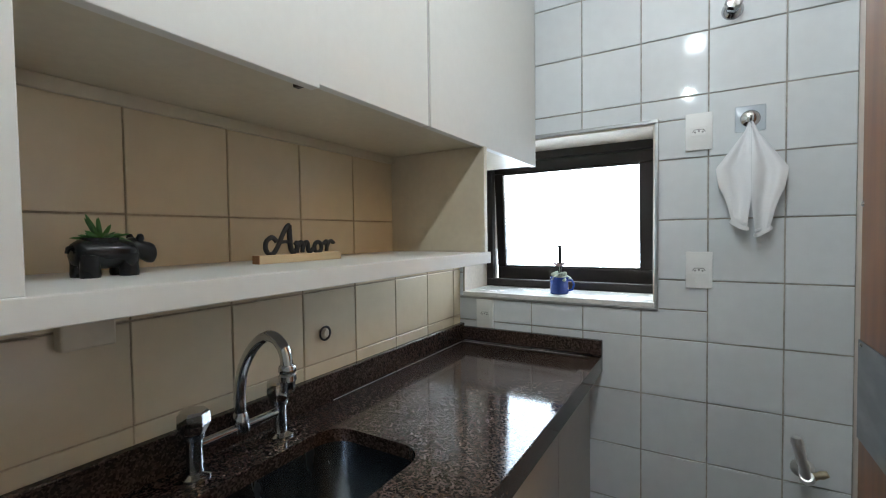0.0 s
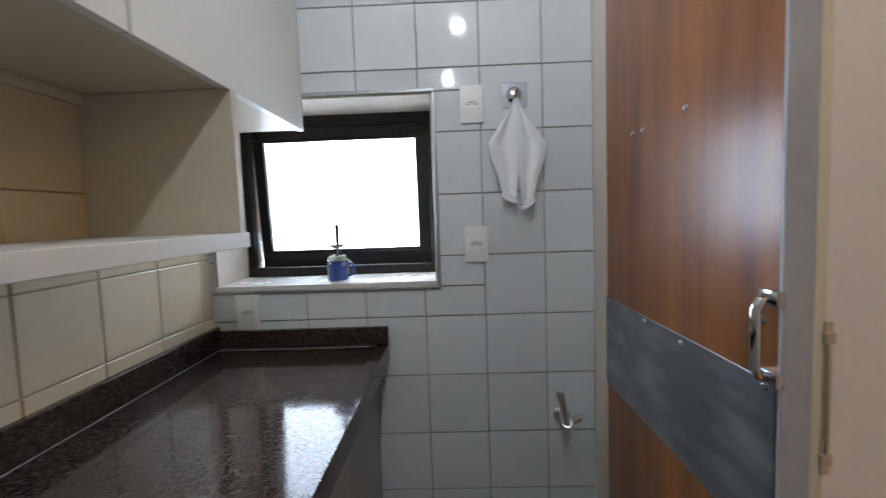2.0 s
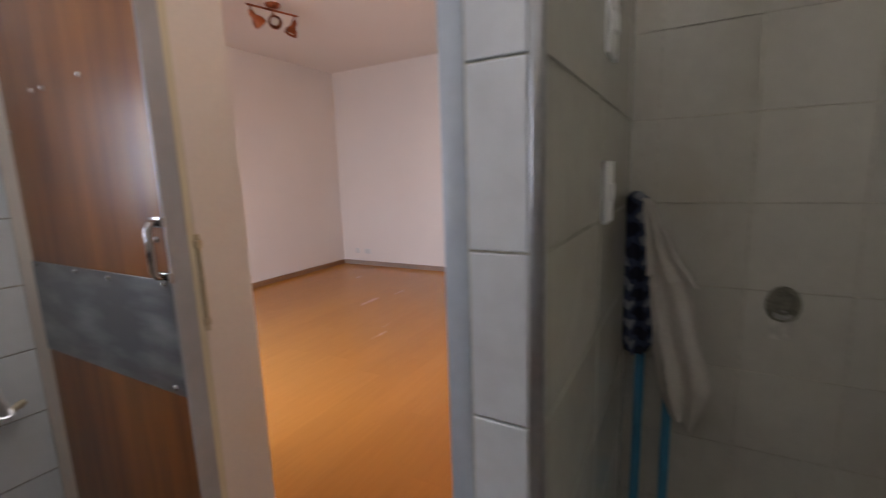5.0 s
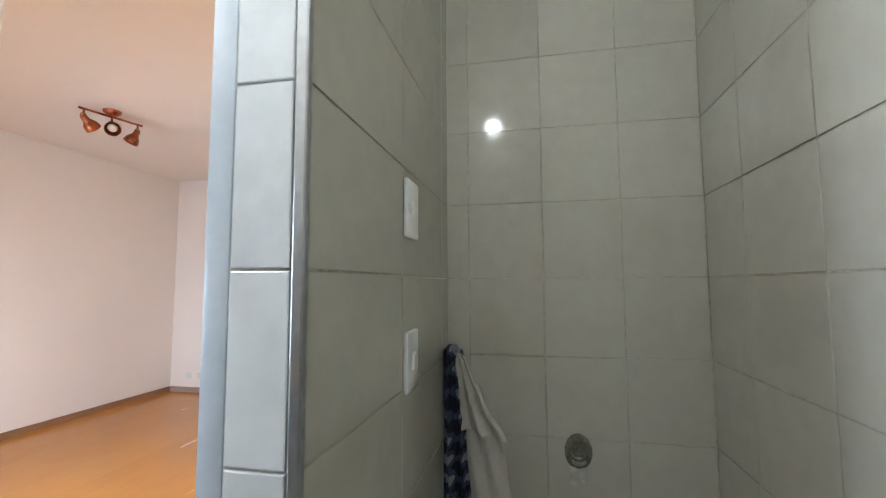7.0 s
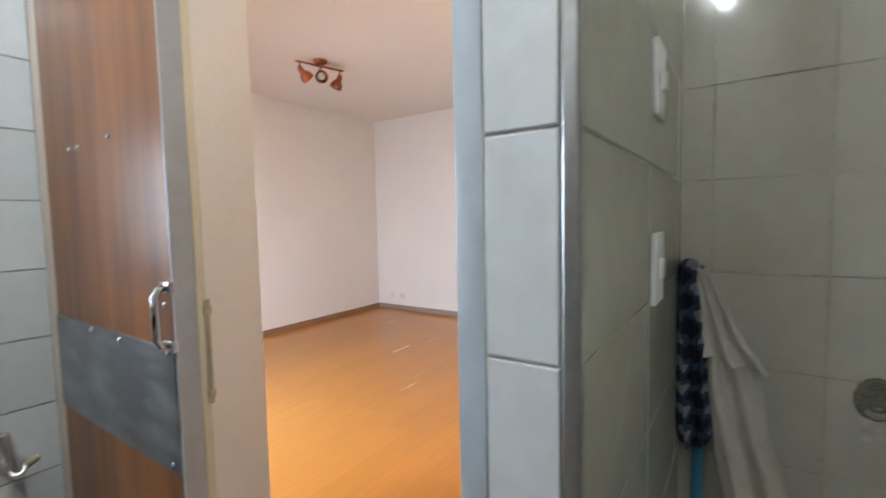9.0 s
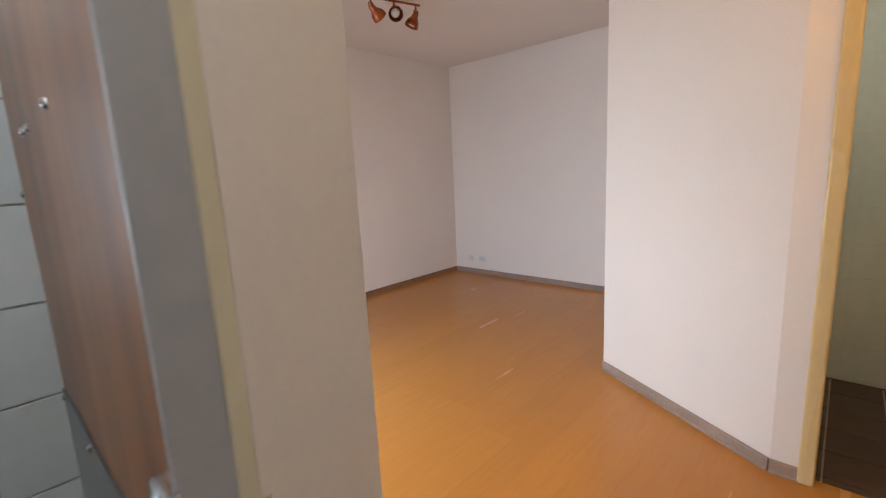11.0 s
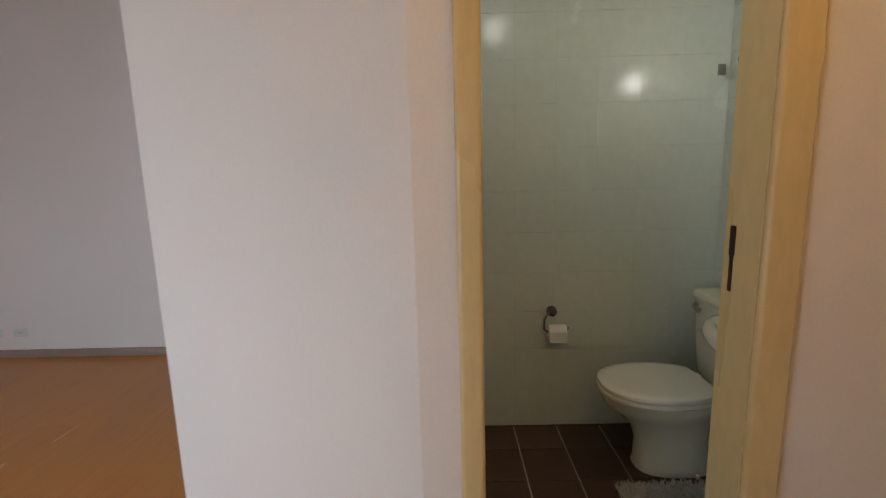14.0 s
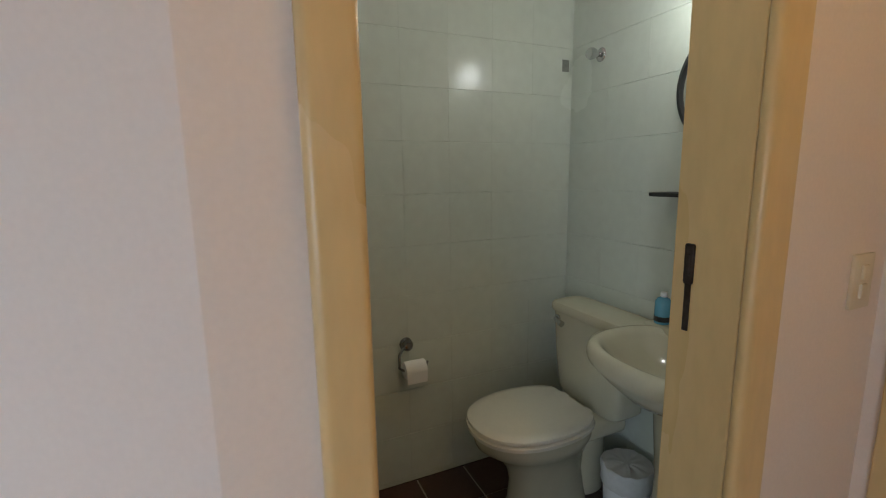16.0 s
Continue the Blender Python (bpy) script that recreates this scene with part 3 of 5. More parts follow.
floor_room = setting("floor_living_room", boxes([(0.617, 5.25, 0.62, 4.685, -0.1, -0.0001), (0.617, 2.80, 0.18, 0.62, -0.1, -0.0001), (1.38, 2.80, -0.69, 0.18, -0.1, -0.0001), (1.38, 2.80, -0.84, -0.69, -0.1, -0.002)]), PLANK, "honey coloured laminate plank floor", "floor")
setting("floor_hall", boxes([(1.29, 2.42, 4.685, 5.86, -0.1, 0.0), (-0.6, 3.6, 5.86, 9.4, -0.1, -0.001)]), PLANK, "honey laminate floor of hall and bedroom", "floor")
setting("floor_second_bathroom", box(2.42, 3.55, 4.80, 5.80, -0.1, 0.001), BROWN_TILE, "dark floor of the second bathroom", "floor")
floor_bath = setting("floor_bathroom", box(2.80, 4.06, -0.905, 0.62, -0.1, -0.008), FLOOR_GROUT, "dark brown square floor tiles with pale joints", "floor")

setting("ceiling_living_room", boxes([(0.617, 5.25, 0.18, 4.685, 2.88, 3.0), (1.38, 2.752, -0.69, 0.18, 2.88, 3.0), (1.29, 2.30, 4.685, 5.80, 2.88, 3.0)]), CEIL, "plain white ceiling", "ceiling")
setting("ceiling_bedroom", box(-0.6, 3.6, 5.92, 9.4, 2.85, 3.0), CEIL, "plain white bedroom ceiling", "ceiling")
setting("ceiling_second_bathroom", box(2.42, 3.55, 4.80, 5.80, 2.5, 3.0), CEIL, "plain white ceiling", "ceiling")
setting("ceiling_kitchen", boxes([(XL, 0.51, -0.584, YW, ZC, 3.0), (0.51, 1.22, -0.584, 0.066, ZC, 3.0)]), CEIL, "plain white kitchen ceiling", "ceiling")
setting("ceiling_bathroom", box(2.875, 4.06, -0.905, 0.62, 2.45, 3.0), CEIL, "plain white bathroom ceiling", "ceiling")


def baseboard(a, b, mt, normal):
    """A skirting board with a rounded top and a quarter-round shoe, from a to b on the floor."""
    a, b, nrm = Vector((*a, 0)), Vector((*b, 0)), Vector((*normal, 0)).normalized()
    prof = [(0.001, 0), (0.022, 0), (0.021, 0.008), (0.013, 0.014), (0.012, 0.055), (0.008, 0.062), (0.001, 0.064)]
    bm = bmesh.new()
    rows = [[bm.verts.new(p + nrm * d + Vector((0, 0, z))) for d, z in prof] for p in (a, b)]
    for k in range(len(prof) - 1):
        bm.faces.new((rows[0][k], rows[1][k], rows[1][k + 1], rows[0][k + 1]))
    bm.faces.new(rows[0])
    bm.faces.new(rows[1][::-1])
    bmesh.ops.recalc_face_normals(bm, faces=bm.faces)
    return setting("baseboard", bm, mt, "narrow wooden baseboard along the wall", "baseboard")


baseboard((2.302, 4.685), (5.228, 4.685), BASE_WOOD, (0, -1))
baseboard((5.25, 4.685), (5.25, 1.66), BASE_GREY, (-1, 0))
dv = Vector((2.752 - 3.33, 0.62 - 1.654)).normalized()
baseboard((3.33, 1.654), (2.754, 0.623), BASE_GREY, (dv.y, -dv.x))
baseboard((2.752, 0.62), (2.752, 0.512), BASE_GREY, (-1, 0))
baseboard((0.617, 0.80), (0.617, 4.685), BASE_WOOD, (1, 0))
baseboard((0.64, 4.685), (1.29, 4.685), BASE_WOOD, (0, -1))
baseboard((2.30, 4.665), (2.30, 4.885), BASE_GREY, (-1, 0))
baseboard((2.175, 5.80), (2.298, 5.80), BASE_WOOD, (0, -1))
baseboard((2.752, -0.30), (2.752, -0.69), BASE_GREY, (-1, 0))


def casing(name, place, rz, w, h, depth, mt, label, cas=0.062, stop=True, wider=0.0):
    """A door frame: lining, stop and moulded casing on its front; local x runs across the opening, y into it."""
    top = thing(name, pose(*place, 0, 0, rz), label, "door frame", kind="structure")
    for s in (0, 1):
        x0 = -0.026 if s == 0 else w
        part("lining", box(x0, x0 + 0.026, 0.0, depth, 0, h, 0.002), mt, top)
        c0 = -cas if s == 0 else w - 0.002
        c1 = 0.002 if s == 0 else w + cas
        part("casing", box(c0, c1 + (wider if s else 0.0), -0.025, 0.001, 0, h + cas, 0.012, 8), mt, top, smooth=True)
        if stop:
            x0 = 0.0 if s == 0 else w - 0.012
            part("door_stop", box(x0, x0 + 0.012, depth * 0.55, depth - 0.004, 0, h, 0.003), mt, top)
    part("head_lining", box(-0.026, w + 0.026, 0, depth, h, h + 0.026, 0.002), mt, top)
    part("head_casing", box(-cas, w + cas, -0.017, 0.0005, h - 0.002, h + cas, 0.006, 5), mt, top)
    return top


# bathroom door frame: opening from y 0.412 down to -0.207, seen from the living room
bath_frame = casing("door_frame_bathroom", (2.752, 0.458, 0), -90, 0.664, 2.10, 0.137, CREAM, "cream painted bathroom door frame with the door removed", cas=0.060, stop=False, wider=0.028)
part("strike_plate", box(-0.003, 0.0025, 0.045, 0.062, 1.145, 1.235, 0.001), DARK_METAL, bath_frame, "worn dark hinge plate")
bm = box(0.6605, 0.6645, 0.094, 0.106, 1.11, 1.225, 0.001)
add_box(bm, 0.6595, 0.6645, 0.090, 0.110, 1.205, 1.285, 0.004)
add_box(bm, 0.6580, 0.6645, 0.095, 0.106, 1.222, 1.266, 0.003)
part("strike_plate", bm, DARK_METAL, bath_frame, "worn dark lock strike plate")
hall_frame = casing("door_frame_bedroom", (1.326, 5.80, 0), 0, 0.758, 2.19, 0.12, CREAM, "cream painted bedroom door frame")
second_frame = casing("door_frame_second_bathroom", (2.30, 5.654, 0), -90, 0.678, 2.15, 0.12, CREAM, "cream painted door frame of a second bathroom")
part("strike_plate", box(0.0, 0.004, 0.03, 0.06, 1.10, 1.25, 0.001), DARK_METAL, second_frame)

# entrance door frame beside the light switch
entry = thing("door_frame_entrance", (0, 0, 0), "cream painted entrance door frame and closed door", "door frame", kind="structure")
part("casing", box(2.655, 2.715, -0.692, -0.668, 0, 2.16, 0.006, 3), CREAM, entry, smooth=True)
part("casing", box(1.795, 1.855, -0.692, -0.668, 0, 2.16, 0.006, 3), CREAM, entry, smooth=True)
part("head_casing", box(1.855, 2.655, -0.692, -0.669, 2.10, 2.16, 0.006, 3), CREAM, entry, smooth=True)
entry_leaf = part("door_leaf", box(1.857, 2.653, -0.75, -0.715, 0.005, 2.098, 0.003), IVORY, entry, "closed ivory entrance door")
part("handle", tube([(1.94, -0.715, 1.02), (1.94, -0.67, 1.02), (2.06, -0.665, 1.02)], 0.009), CHROME, entry_leaf, "chrome lever handle", smooth=True)

# kitchen doorway: jambs and the brass catch
jamb = thing("door_frame_kitchen", (0, 0, 0), "painted kitchen doorway frame, blue-grey on one side", "door frame", kind="structure")
part("jamb", box(0.4515, 0.625, 0.149, 0.180, 0, 2.13, 0.003), BLUEGREY, jamb, "blue-grey painted jamb", smooth=True)
part("jamb", boxes([(0.497, 0.512, 0.764, 0.80, 0, 2.13)], 0.002), IVORY, jamb, "ivory painted jamb edge")
part("jamb_face", box(0.512, 0.625, 0.7645, 0.7685, 0, 2.13, 0.001), PAINT, jamb, "white painted jamb face")
part("head", box(0.46, 0.625, 0.182, 0.764, 2.11, 2.132, 0.002), PAINT, jamb)
bm = box(0.508, 0.519, 0.7615, 0.7640, 1.024, 1.220, 0.001)
add_tube(bm, [(0.5135, 0.7605, 1.049), (0.5135, 0.7605, 1.195)], 0.0022, 8)
for z in (1.044, 1.200):
    add_box(bm, 0.506, 0.521, 0.7585, 0.764, z - 0.008, z + 0.008, 0.002)
part("catch", bm, BRASS, jamb, "aged brass catch with a thin rod")
part("corner_trim", box(0.4475, 0.459, 0.060, 0.0755, 0, ZC, 0.003), ALU, jamb, "dull metal corner trim")

# ---- kitchen: window ----
window = thing("window_1", (0, 0, 0), "dark bronze aluminium kitchen window in a tiled wall", "window", kind="structure")
W0, W1, W2, W3 = WIN
FY = 1.872
part("outer_frame", boxes([(W0, W1, FY, FY + 0.034, W2 + 0.012, W2 + 0.046), (W0, W1, FY, FY + 0.034, W3 - 0.040, W3), (W0, W0 + 0.036, FY, FY + 0.034, W2 + 0.046, W3 - 0.040), (W1 - 0.026, W1, FY, FY + 0.034, W2 + 0.046, W3 - 0.040)], 0.004), BRONZE, window)
# the top-hung sash stands a little open at its foot
AJAR = Matrix.Translation((0, FY + 0.036, W3 - 0.030)) @ Matrix.Rotation(radians(4.5), 4, "X") @ Matrix.Translation((0, -FY - 0.036, -W3 + 0.030))
PX0, PX1, PZ0, PZ1 = -0.664, -0.080, 1.240, 1.675
bm = boxes([(W0 + 0.029, W1 - 0.016, FY + 0.036, FY + 0.062, W2 + 0.036, PZ0), (W0 + 0.029, W1 - 0.016, FY + 0.036, FY + 0.062, PZ1, W3 - 0.030), (W0 + 0.029, PX0, FY + 0.036, FY + 0.062, PZ0, PZ1), (PX1, W1 - 0.016, FY + 0.036, FY + 0.062, PZ0, PZ1)], 0.004)
bm.transform(AJAR)
sash = part("sash", bm, BRONZE, window, "top-hung sash standing slightly ajar")
bm = boxes([(PX0, PX1, FY + 0.038, FY + 0.050, PZ0, PZ0 + 0.008), (PX0, PX1, FY + 0.038, FY + 0.050, PZ1 - 0.008, PZ1)], 0.002)
bm.transform(AJAR)
part("sash_bead", bm, BRONZE, sash)
bm = box(PX0 - 0.004, PX1 + 0.004, FY + 0.051, FY + 0.055, PZ0 - 0.004, PZ1 + 0.004)
bm.transform(AJAR)
pane = part("pane", bm, GLASS, sash)
pane.visible_shadow = False
part("latch", box(W0 + 0.046, W0 + 0.053, FY + 0.002, FY + 0.012, 1.215, 1.33, 0.002), ALU, window, "thin metal stay arm")
part("window_sill", box(W0, W1, YW - 0.008, FY + 0.05, W2 - 0.006, W2 + 0.012, 0.003), MARBLE, window, "pale stone sill")
part("reveal", boxes([(W0, W1, YW, FY, W3 - 0.006, W3 + 0.004), (W1 - 0.005, W1 + 0.004, YW, FY, W2 + 0.012, W3 - 0.006), (W0 - 0.004, W0 + 0.006, YW, FY, W2 + 0.012, W3 - 0.006)]), REVEAL, window, "stained plaster reveal")
part("edge_trim", boxes([(W0 - 0.012, W1 + 0.012, YW - 0.011, YW + 0.004, W3, W3 + 0.012), (W1, W1 + 0.012, YW - 0.011, YW + 0.004, W2 - 0.012, W3), (W0 - 0.012, W1 + 0.012, YW - 0.0115, YW + 0.004, W2 - 0.016, W2 - 0.006)], 0.002), ALU, window, "dull aluminium edging")

# daylight outside the kitchen window; low down a facade, its haze painted as glow
setting("backdrop_daylight", boxes([(-4.0, 0.40, 4.2, 4.25, -1.0, 6.0)]), OUTSIDE, "bright overcast daylight outside the window", "backdrop")
setting("backdrop_facade", boxes([(-1.27 - 0.075 * i, -1.22 - 0.075 * i, 4.16, 4.19, 1.13 + 0.095 * j, 1.18 + 0.095 * j) for i in range(4) for j in range(5)]), FAINT, "rows of far windows, their haze painted as a pale glow", "backdrop")

# ---- living room window (behind the walker) ----
lw = thing("window_2", (0, 0, 0), "wide white balcony window of the living room", "window", kind="structure")
part("window_frame", boxes([(0.53, 0.60, 2.0, 3.95, 0.08, 0.13), (0.53, 0.60, 2.0, 3.95, 2.20, 2.25), (0.53, 0.60, 2.0, 2.05, 0.13, 2.20), (0.53, 0.60, 3.90, 3.95, 0.13, 2.20), (0.54, 0.59, 2.95, 3.0, 0.13, 2.20)], 0.003), IVORY, lw)
for y0 in (2.05, 3.0):
    pane = part("pane", box(0.56, 0.564, y0, y0 + 0.95 - 0.05, 0.13, 2.20), GLASS, lw)
    pane.visible_shadow = False
bw = thing("window_3", (0, 0, 0), "white bedroom window", "window", kind="structure")
part("window_frame", boxes([(-0.68, -0.62, 6.8, 8.4, 0.80, 0.85), (-0.68, -0.62, 6.8, 8.4, 2.15, 2.20), (-0.68, -0.62, 6.8, 6.85, 0.85, 2.15), (-0.68, -0.62, 8.35, 8.4, 0.85, 2.15)], 0.003), IVORY, bw)

# ---- kitchen: worktop, sink, base cabinets ----
CX, CZ = -0.172, 0.948
worktop = thing("worktop", (0, 0, 0), "polished brown speckled granite worktop with upstand", "worktop")
SX0, SX1, SY0, SY1 = -0.615, -0.352, 0.10, 0.758
bm = bmesh.new()
outer = [(XL, -0.578), (CX, -0.578), (CX, YW), (XL, YW)]
hole = []
for cx, cy, a0 in ((SX1 - 0.06, SY1 - 0.06, 0), (SX0 + 0.06, SY1 - 0.06, 90), (SX0 + 0.06, SY0 + 0.06, 180), (SX1 - 0.06, SY0 + 0.06, 270)):
    for k in range(7):
        a = radians(a0 + 90 * k / 6)
        hole.append((cx + 0.06 * math.cos(a), cy + 0.06 * math.sin(a)))
for z, flip in ((CZ, False), (CZ - 0.03, True)):
    vo = [bm.verts.new((x, y, z)) for x, y in outer]
    vh = [bm.verts.new((x, y, z)) for x, y in hole]
    es = [bm.edges.new((v[k], v[(k + 1) % len(v)])) for v in (vo, vh) for k in range(len(v))]
    bmesh.ops.triangle_fill(bm, edges=es, use_beauty=True)
bm.verts.ensure_lookup_table()
n0, n1 = 4, len(hole)
tot = n0 + n1
for base, cnt in ((0, n0), (n0, n1)):
    for k in range(cnt):
        j = (k + 1) % cnt
        bm.faces.new((bm.verts[base + k], bm.verts[base + j], bm.verts[tot + base + j], bm.verts[tot + base + k]))
bmesh.ops.recalc_face_normals(bm, faces=bm.faces)
part("slab", bm, GRANITE, worktop)
part("front_lip", box(CX - 0.034, CX + 0.004, -0.578, YW - 0.001, CZ + 0.001, CZ + 0.005, 0.001, 1), GRANITE, worktop, "raised granite edge strip", smooth=True)
part("front_apron", box(CX - 0.018, CX + 0.003, -0.578, YW - 0.001, CZ - 0.055, CZ + 0.0005, 0.002), GRANITE, worktop)
part("upstand", box(XL + 0.005, XL + 0.026, -0.578, YW - 0.006, CZ + 0.0005, CZ + 0.075, 0.003), GRANITE, worktop)
part("upstand", box(XL + 0.026, CX + 0.004, YW - 0.026, YW - 0.005, CZ + 0.0075, CZ + 0.063, 0.003), GRANITE, worktop)
part("sealant", boxes([(XL + 0.026, XL + 0.028, 0.87, YW - 0.03, CZ + 0.0005, CZ + 0.0015), (XL + 0.03, CX - 0.055, YW - 0.028, YW - 0.0255, CZ + 0.0005, CZ + 0.002)]), GREY_LAM, worktop, "thin white bead of sealant")

sink = thing("sink", (0, 0, 0), "brushed steel undermount kitchen sink", "sink")
bm = bmesh.new()


def rounded(x0, x1, y0, y1, r, z, n=6):
    out = []
    for cx, cy, a0 in ((x1 - r, y1 - r, 0), (x0 + r, y1 - r, 90), (x0 + r, y0 + r, 180), (x1 - r, y0 + r, 270)):
        for k in range(n + 1):
            a = radians(a0 + 90 * k / n)
            out.append(Vector((cx + r * math.cos(a), cy + r * math.sin(a), z)))
    return out


rings = [rounded(SX0 - 0.02, SX1 + 0.02, SY0 - 0.02, SY1 + 0.02, 0.07, CZ - 0.031), rounded(SX0 - 0.004, SX1 + 0.004, SY0 - 0.004, SY1 + 0.004, 0.064, CZ - 0.031), rounded(SX0 - 0.001, SX1 + 0.001, SY0 - 0.001, SY1 + 0.001, 0.062, CZ - 0.05),
    rounded(SX0 + 0.012, SX1 - 0.012, SY0 + 0.012, SY1 - 0.012, 0.07, CZ - 0.15), rounded(SX0 + 0.03, SX1 - 0.03, SY0 + 0.03, SY1 - 0.03, 0.07, CZ - 0.178), rounded(SX0 + 0.06, SX1 - 0.06, SY0 + 0.06, SY1 - 0.06, 0.06, CZ - 0.186)]
vs = [[bm.verts.new(p) for p in r] for r in rings]
for a, b in zip(vs, vs[1:]):
    for k in range(len(a)):
        bm.faces.new((a[k], a[(k + 1) % len(a)], b[(k + 1) % len(a)], b[k]))
bm.faces.new(vs[-1])
bmesh.ops.recalc_face_normals(bm, faces=bm.faces)
bmesh.ops.reverse_faces(bm, faces=bm.faces)
part("basin", bm, STEEL, sink, smooth=True)
part("drain", lathe([(0.0, 0.0), (0.018, 0.0), (0.022, 0.004), (0.038, 0.005), (0.04, 0.0)], Matrix.Translation(((SX0 + SX1) / 2, 0.43, CZ - 0.186))), CHROME, sink, smooth=True)

tap = thing("kitchen_tap", (-0.683, 0.464, CZ), "chrome two-handled bridge tap with swan-neck spout", "tap")
for y in (0.0, 0.194):
    M = Matrix.Translation((0, y, 0))
    pillar = part("pillar", lathe([(0.0, 0.0), (0.029, 0.0), (0.029, 0.004), (0.016, 0.009), (0.0145, 0.02), (0.0145, 0.070), (0.019, 0.073), (0.019, 0.082), (0.0, 0.083)], M), CHROME, tap, smooth=True)
    part("knob", lathe([(0.0, 0.083), (0.020, 0.083), (0.023, 0.089), (0.029, 0.101), (0.0285, 0.122), (0.023, 0.126), (0.0, 0.127)], M, 7), CHROME, pillar, "faceted chrome knob", smooth=False)
part("bridge", tube([(0, 0.0, 0.055), (0, 0.194, 0.055)], 0.0105), CHROME, tap, smooth=True)
neck = [Vector(p) for p in ((0.0, 0.097, 0.055), (0.0, 0.097, 0.095), (0.0, 0.097, 0.130), (0.010, 0.097, 0.174), (0.034, 0.098, 0.214), (0.064, 0.099, 0.243), (0.095, 0.100, 0.256), (0.121, 0.100, 0.249), (0.137, 0.101, 0.228), (0.142, 0.101, 0.200), (0.142, 0.101, 0.186))]
spout = part("spout", tube(smooth_line(neck, 4), 0.0115, 14), CHROME, tap, smooth=True)
part("collar", lathe([(0.0, 0.045), (0.0165, 0.045), (0.0185, 0.052), (0.0165, 0.066), (0.0165, 0.080), (0.0125, 0.088), (0.0, 0.088)], Matrix.Translation((0, 0.097, 0))), CHROME, tap, smooth=True)
part("aerator", lathe([(0.0, -0.032), (0.0125, -0.032), (0.0145, -0.012), (0.0165, -0.010), (0.0165, 0.000), (0.0135, 0.003), (0.0165, 0.007), (0.0165, 0.016), (0.0135, 0.020), (0.0, 0.020)], Matrix.Translation((0.142, 0.101, 0.186))), CHROME, spout, smooth=True)

for k, (y0, y1) in enumerate(((-0.58, 0.12), (0.124, 0.82), (0.824, 1.64))):
    bc = thing("base_cabinet", (0, 0, 0), "cream laminate base cabinet under the granite worktop", "cabinet", "base cabinets")
    part("body", box(XL + 0.01, CX - 0.06, y0, y1, 0.1, CZ - 0.032 - (0.19 if k < 2 else 0)), GREY_LAM, bc)
    w = (y1 - y0) / 2
    for j in (0, 1):
        d = part("door", box(CX - 0.058, CX - 0.04, y0 + j * w + 0.002, y0 + (j + 1) * w - 0.002, 0.12, CZ - 0.085, 0.002), LAMINATE if k < 2 else GREY_LAM, bc, "cream laminate door" if k < 2 else "grey laminate door")
    part("plinth", box(XL + 0.01, CX - 0.09, y0, y1, 0.0, 0.1), GREY_LAM, bc)

# ---- kitchen: wall cabinets and open shelf ----
FX, CB, ST, SB = -0.412, 1.652, 1.345, 1.312
for y0, y1, low, out, b0, b1 in ((-0.20, 0.53, -0.012, 0.012, -0.20, 0.5313), (0.533, 0.880, 0.0, 0.0, 0.5315, 0.8843), (0.889, 1.643, 0.0, 0.0, 0.8845, 1.643)):
    wc = thing("wall_cabinet", (0, 0, 0), "white laminate wall cabinet with a plain door", "cabinet", "wall cabinets")
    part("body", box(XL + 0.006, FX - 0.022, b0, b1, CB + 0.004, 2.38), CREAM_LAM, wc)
    part("door", box(FX - 0.020 + out, FX + out, y0 + 0.001, y1 - 0.001, CB + low, 2.38, 0.0015), LAMINATE, wc, "plain white door")
cl = thing("cabinet_catch", (0, 0, 0), "small dark metal door catch below the wall cabinet", "catch")
part("catch", box(FX - 0.022, FX - 0.004, 0.502, 0.514, CB - 0.012, CB + 0.004, 0.002), DARK_METAL, cl)
part("seam_strip", box(FX - 0.018, FX - 0.002, 0.881, 0.888, CB + 0.001, 2.38), GREY_LAM, cl, "grey strip between two doors")
shelf = thing("wall_shelf", (0, 0, 0), "white laminate open shelf under the wall cabinets", "shelf")
part("board", box(XL + 0.006, FX + 0.012, -0.20, 1.195, SB, ST, 0.0015), LAMINATE, shelf)
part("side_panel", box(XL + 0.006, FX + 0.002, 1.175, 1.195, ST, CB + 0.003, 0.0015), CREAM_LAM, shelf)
part("side_panel", box(XL + 0.006, FX + 0.006, -0.20, 0.158, ST, CB - 0.013, 0.0015), LAMINATE, shelf, "closed white end panel")
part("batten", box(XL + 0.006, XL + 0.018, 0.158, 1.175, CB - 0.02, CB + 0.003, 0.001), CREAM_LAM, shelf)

# ---- sliding door ----
door = thing("sliding_door", (0, 0, 0), "varnished reddish wood sliding door with a steel band", "door")
panel = part("panel", box(0.460, 0.496, 0.770, 1.385, 0.01, 2.20, 0.002), DOOR_WOOD, door)
part("edge_strip", box(0.4585, 0.497, 0.764, 0.7705, 0.01, 2.20, 0.001), GREY_EDGE, door, "grey painted door edge")
part("kick_plate", box(0.4565, 0.4598, 0.771, 1.384, 0.905, 1.138, 0.0008), DULL, panel, "scuffed dull steel band")
bm = bmesh.new()
for z in (1.250, 1.146):
    add_box(bm, 0.450, 0.461, 0.762, 0.796, z - 0.011, z + 0.009, 0.002)
add_tube(bm, [(0.452, 0.780, 1.249), (0.438, 0.774, 1.246), (0.432, 0.773, 1.236), (0.432, 0.773, 1.160), (0.438, 0.774, 1.150), (0.452, 0.780, 1.146)], 0.0066, 10, 1.0)
part("handle", bm, CHROME, panel, "worn chrome pull handle", smooth=True)
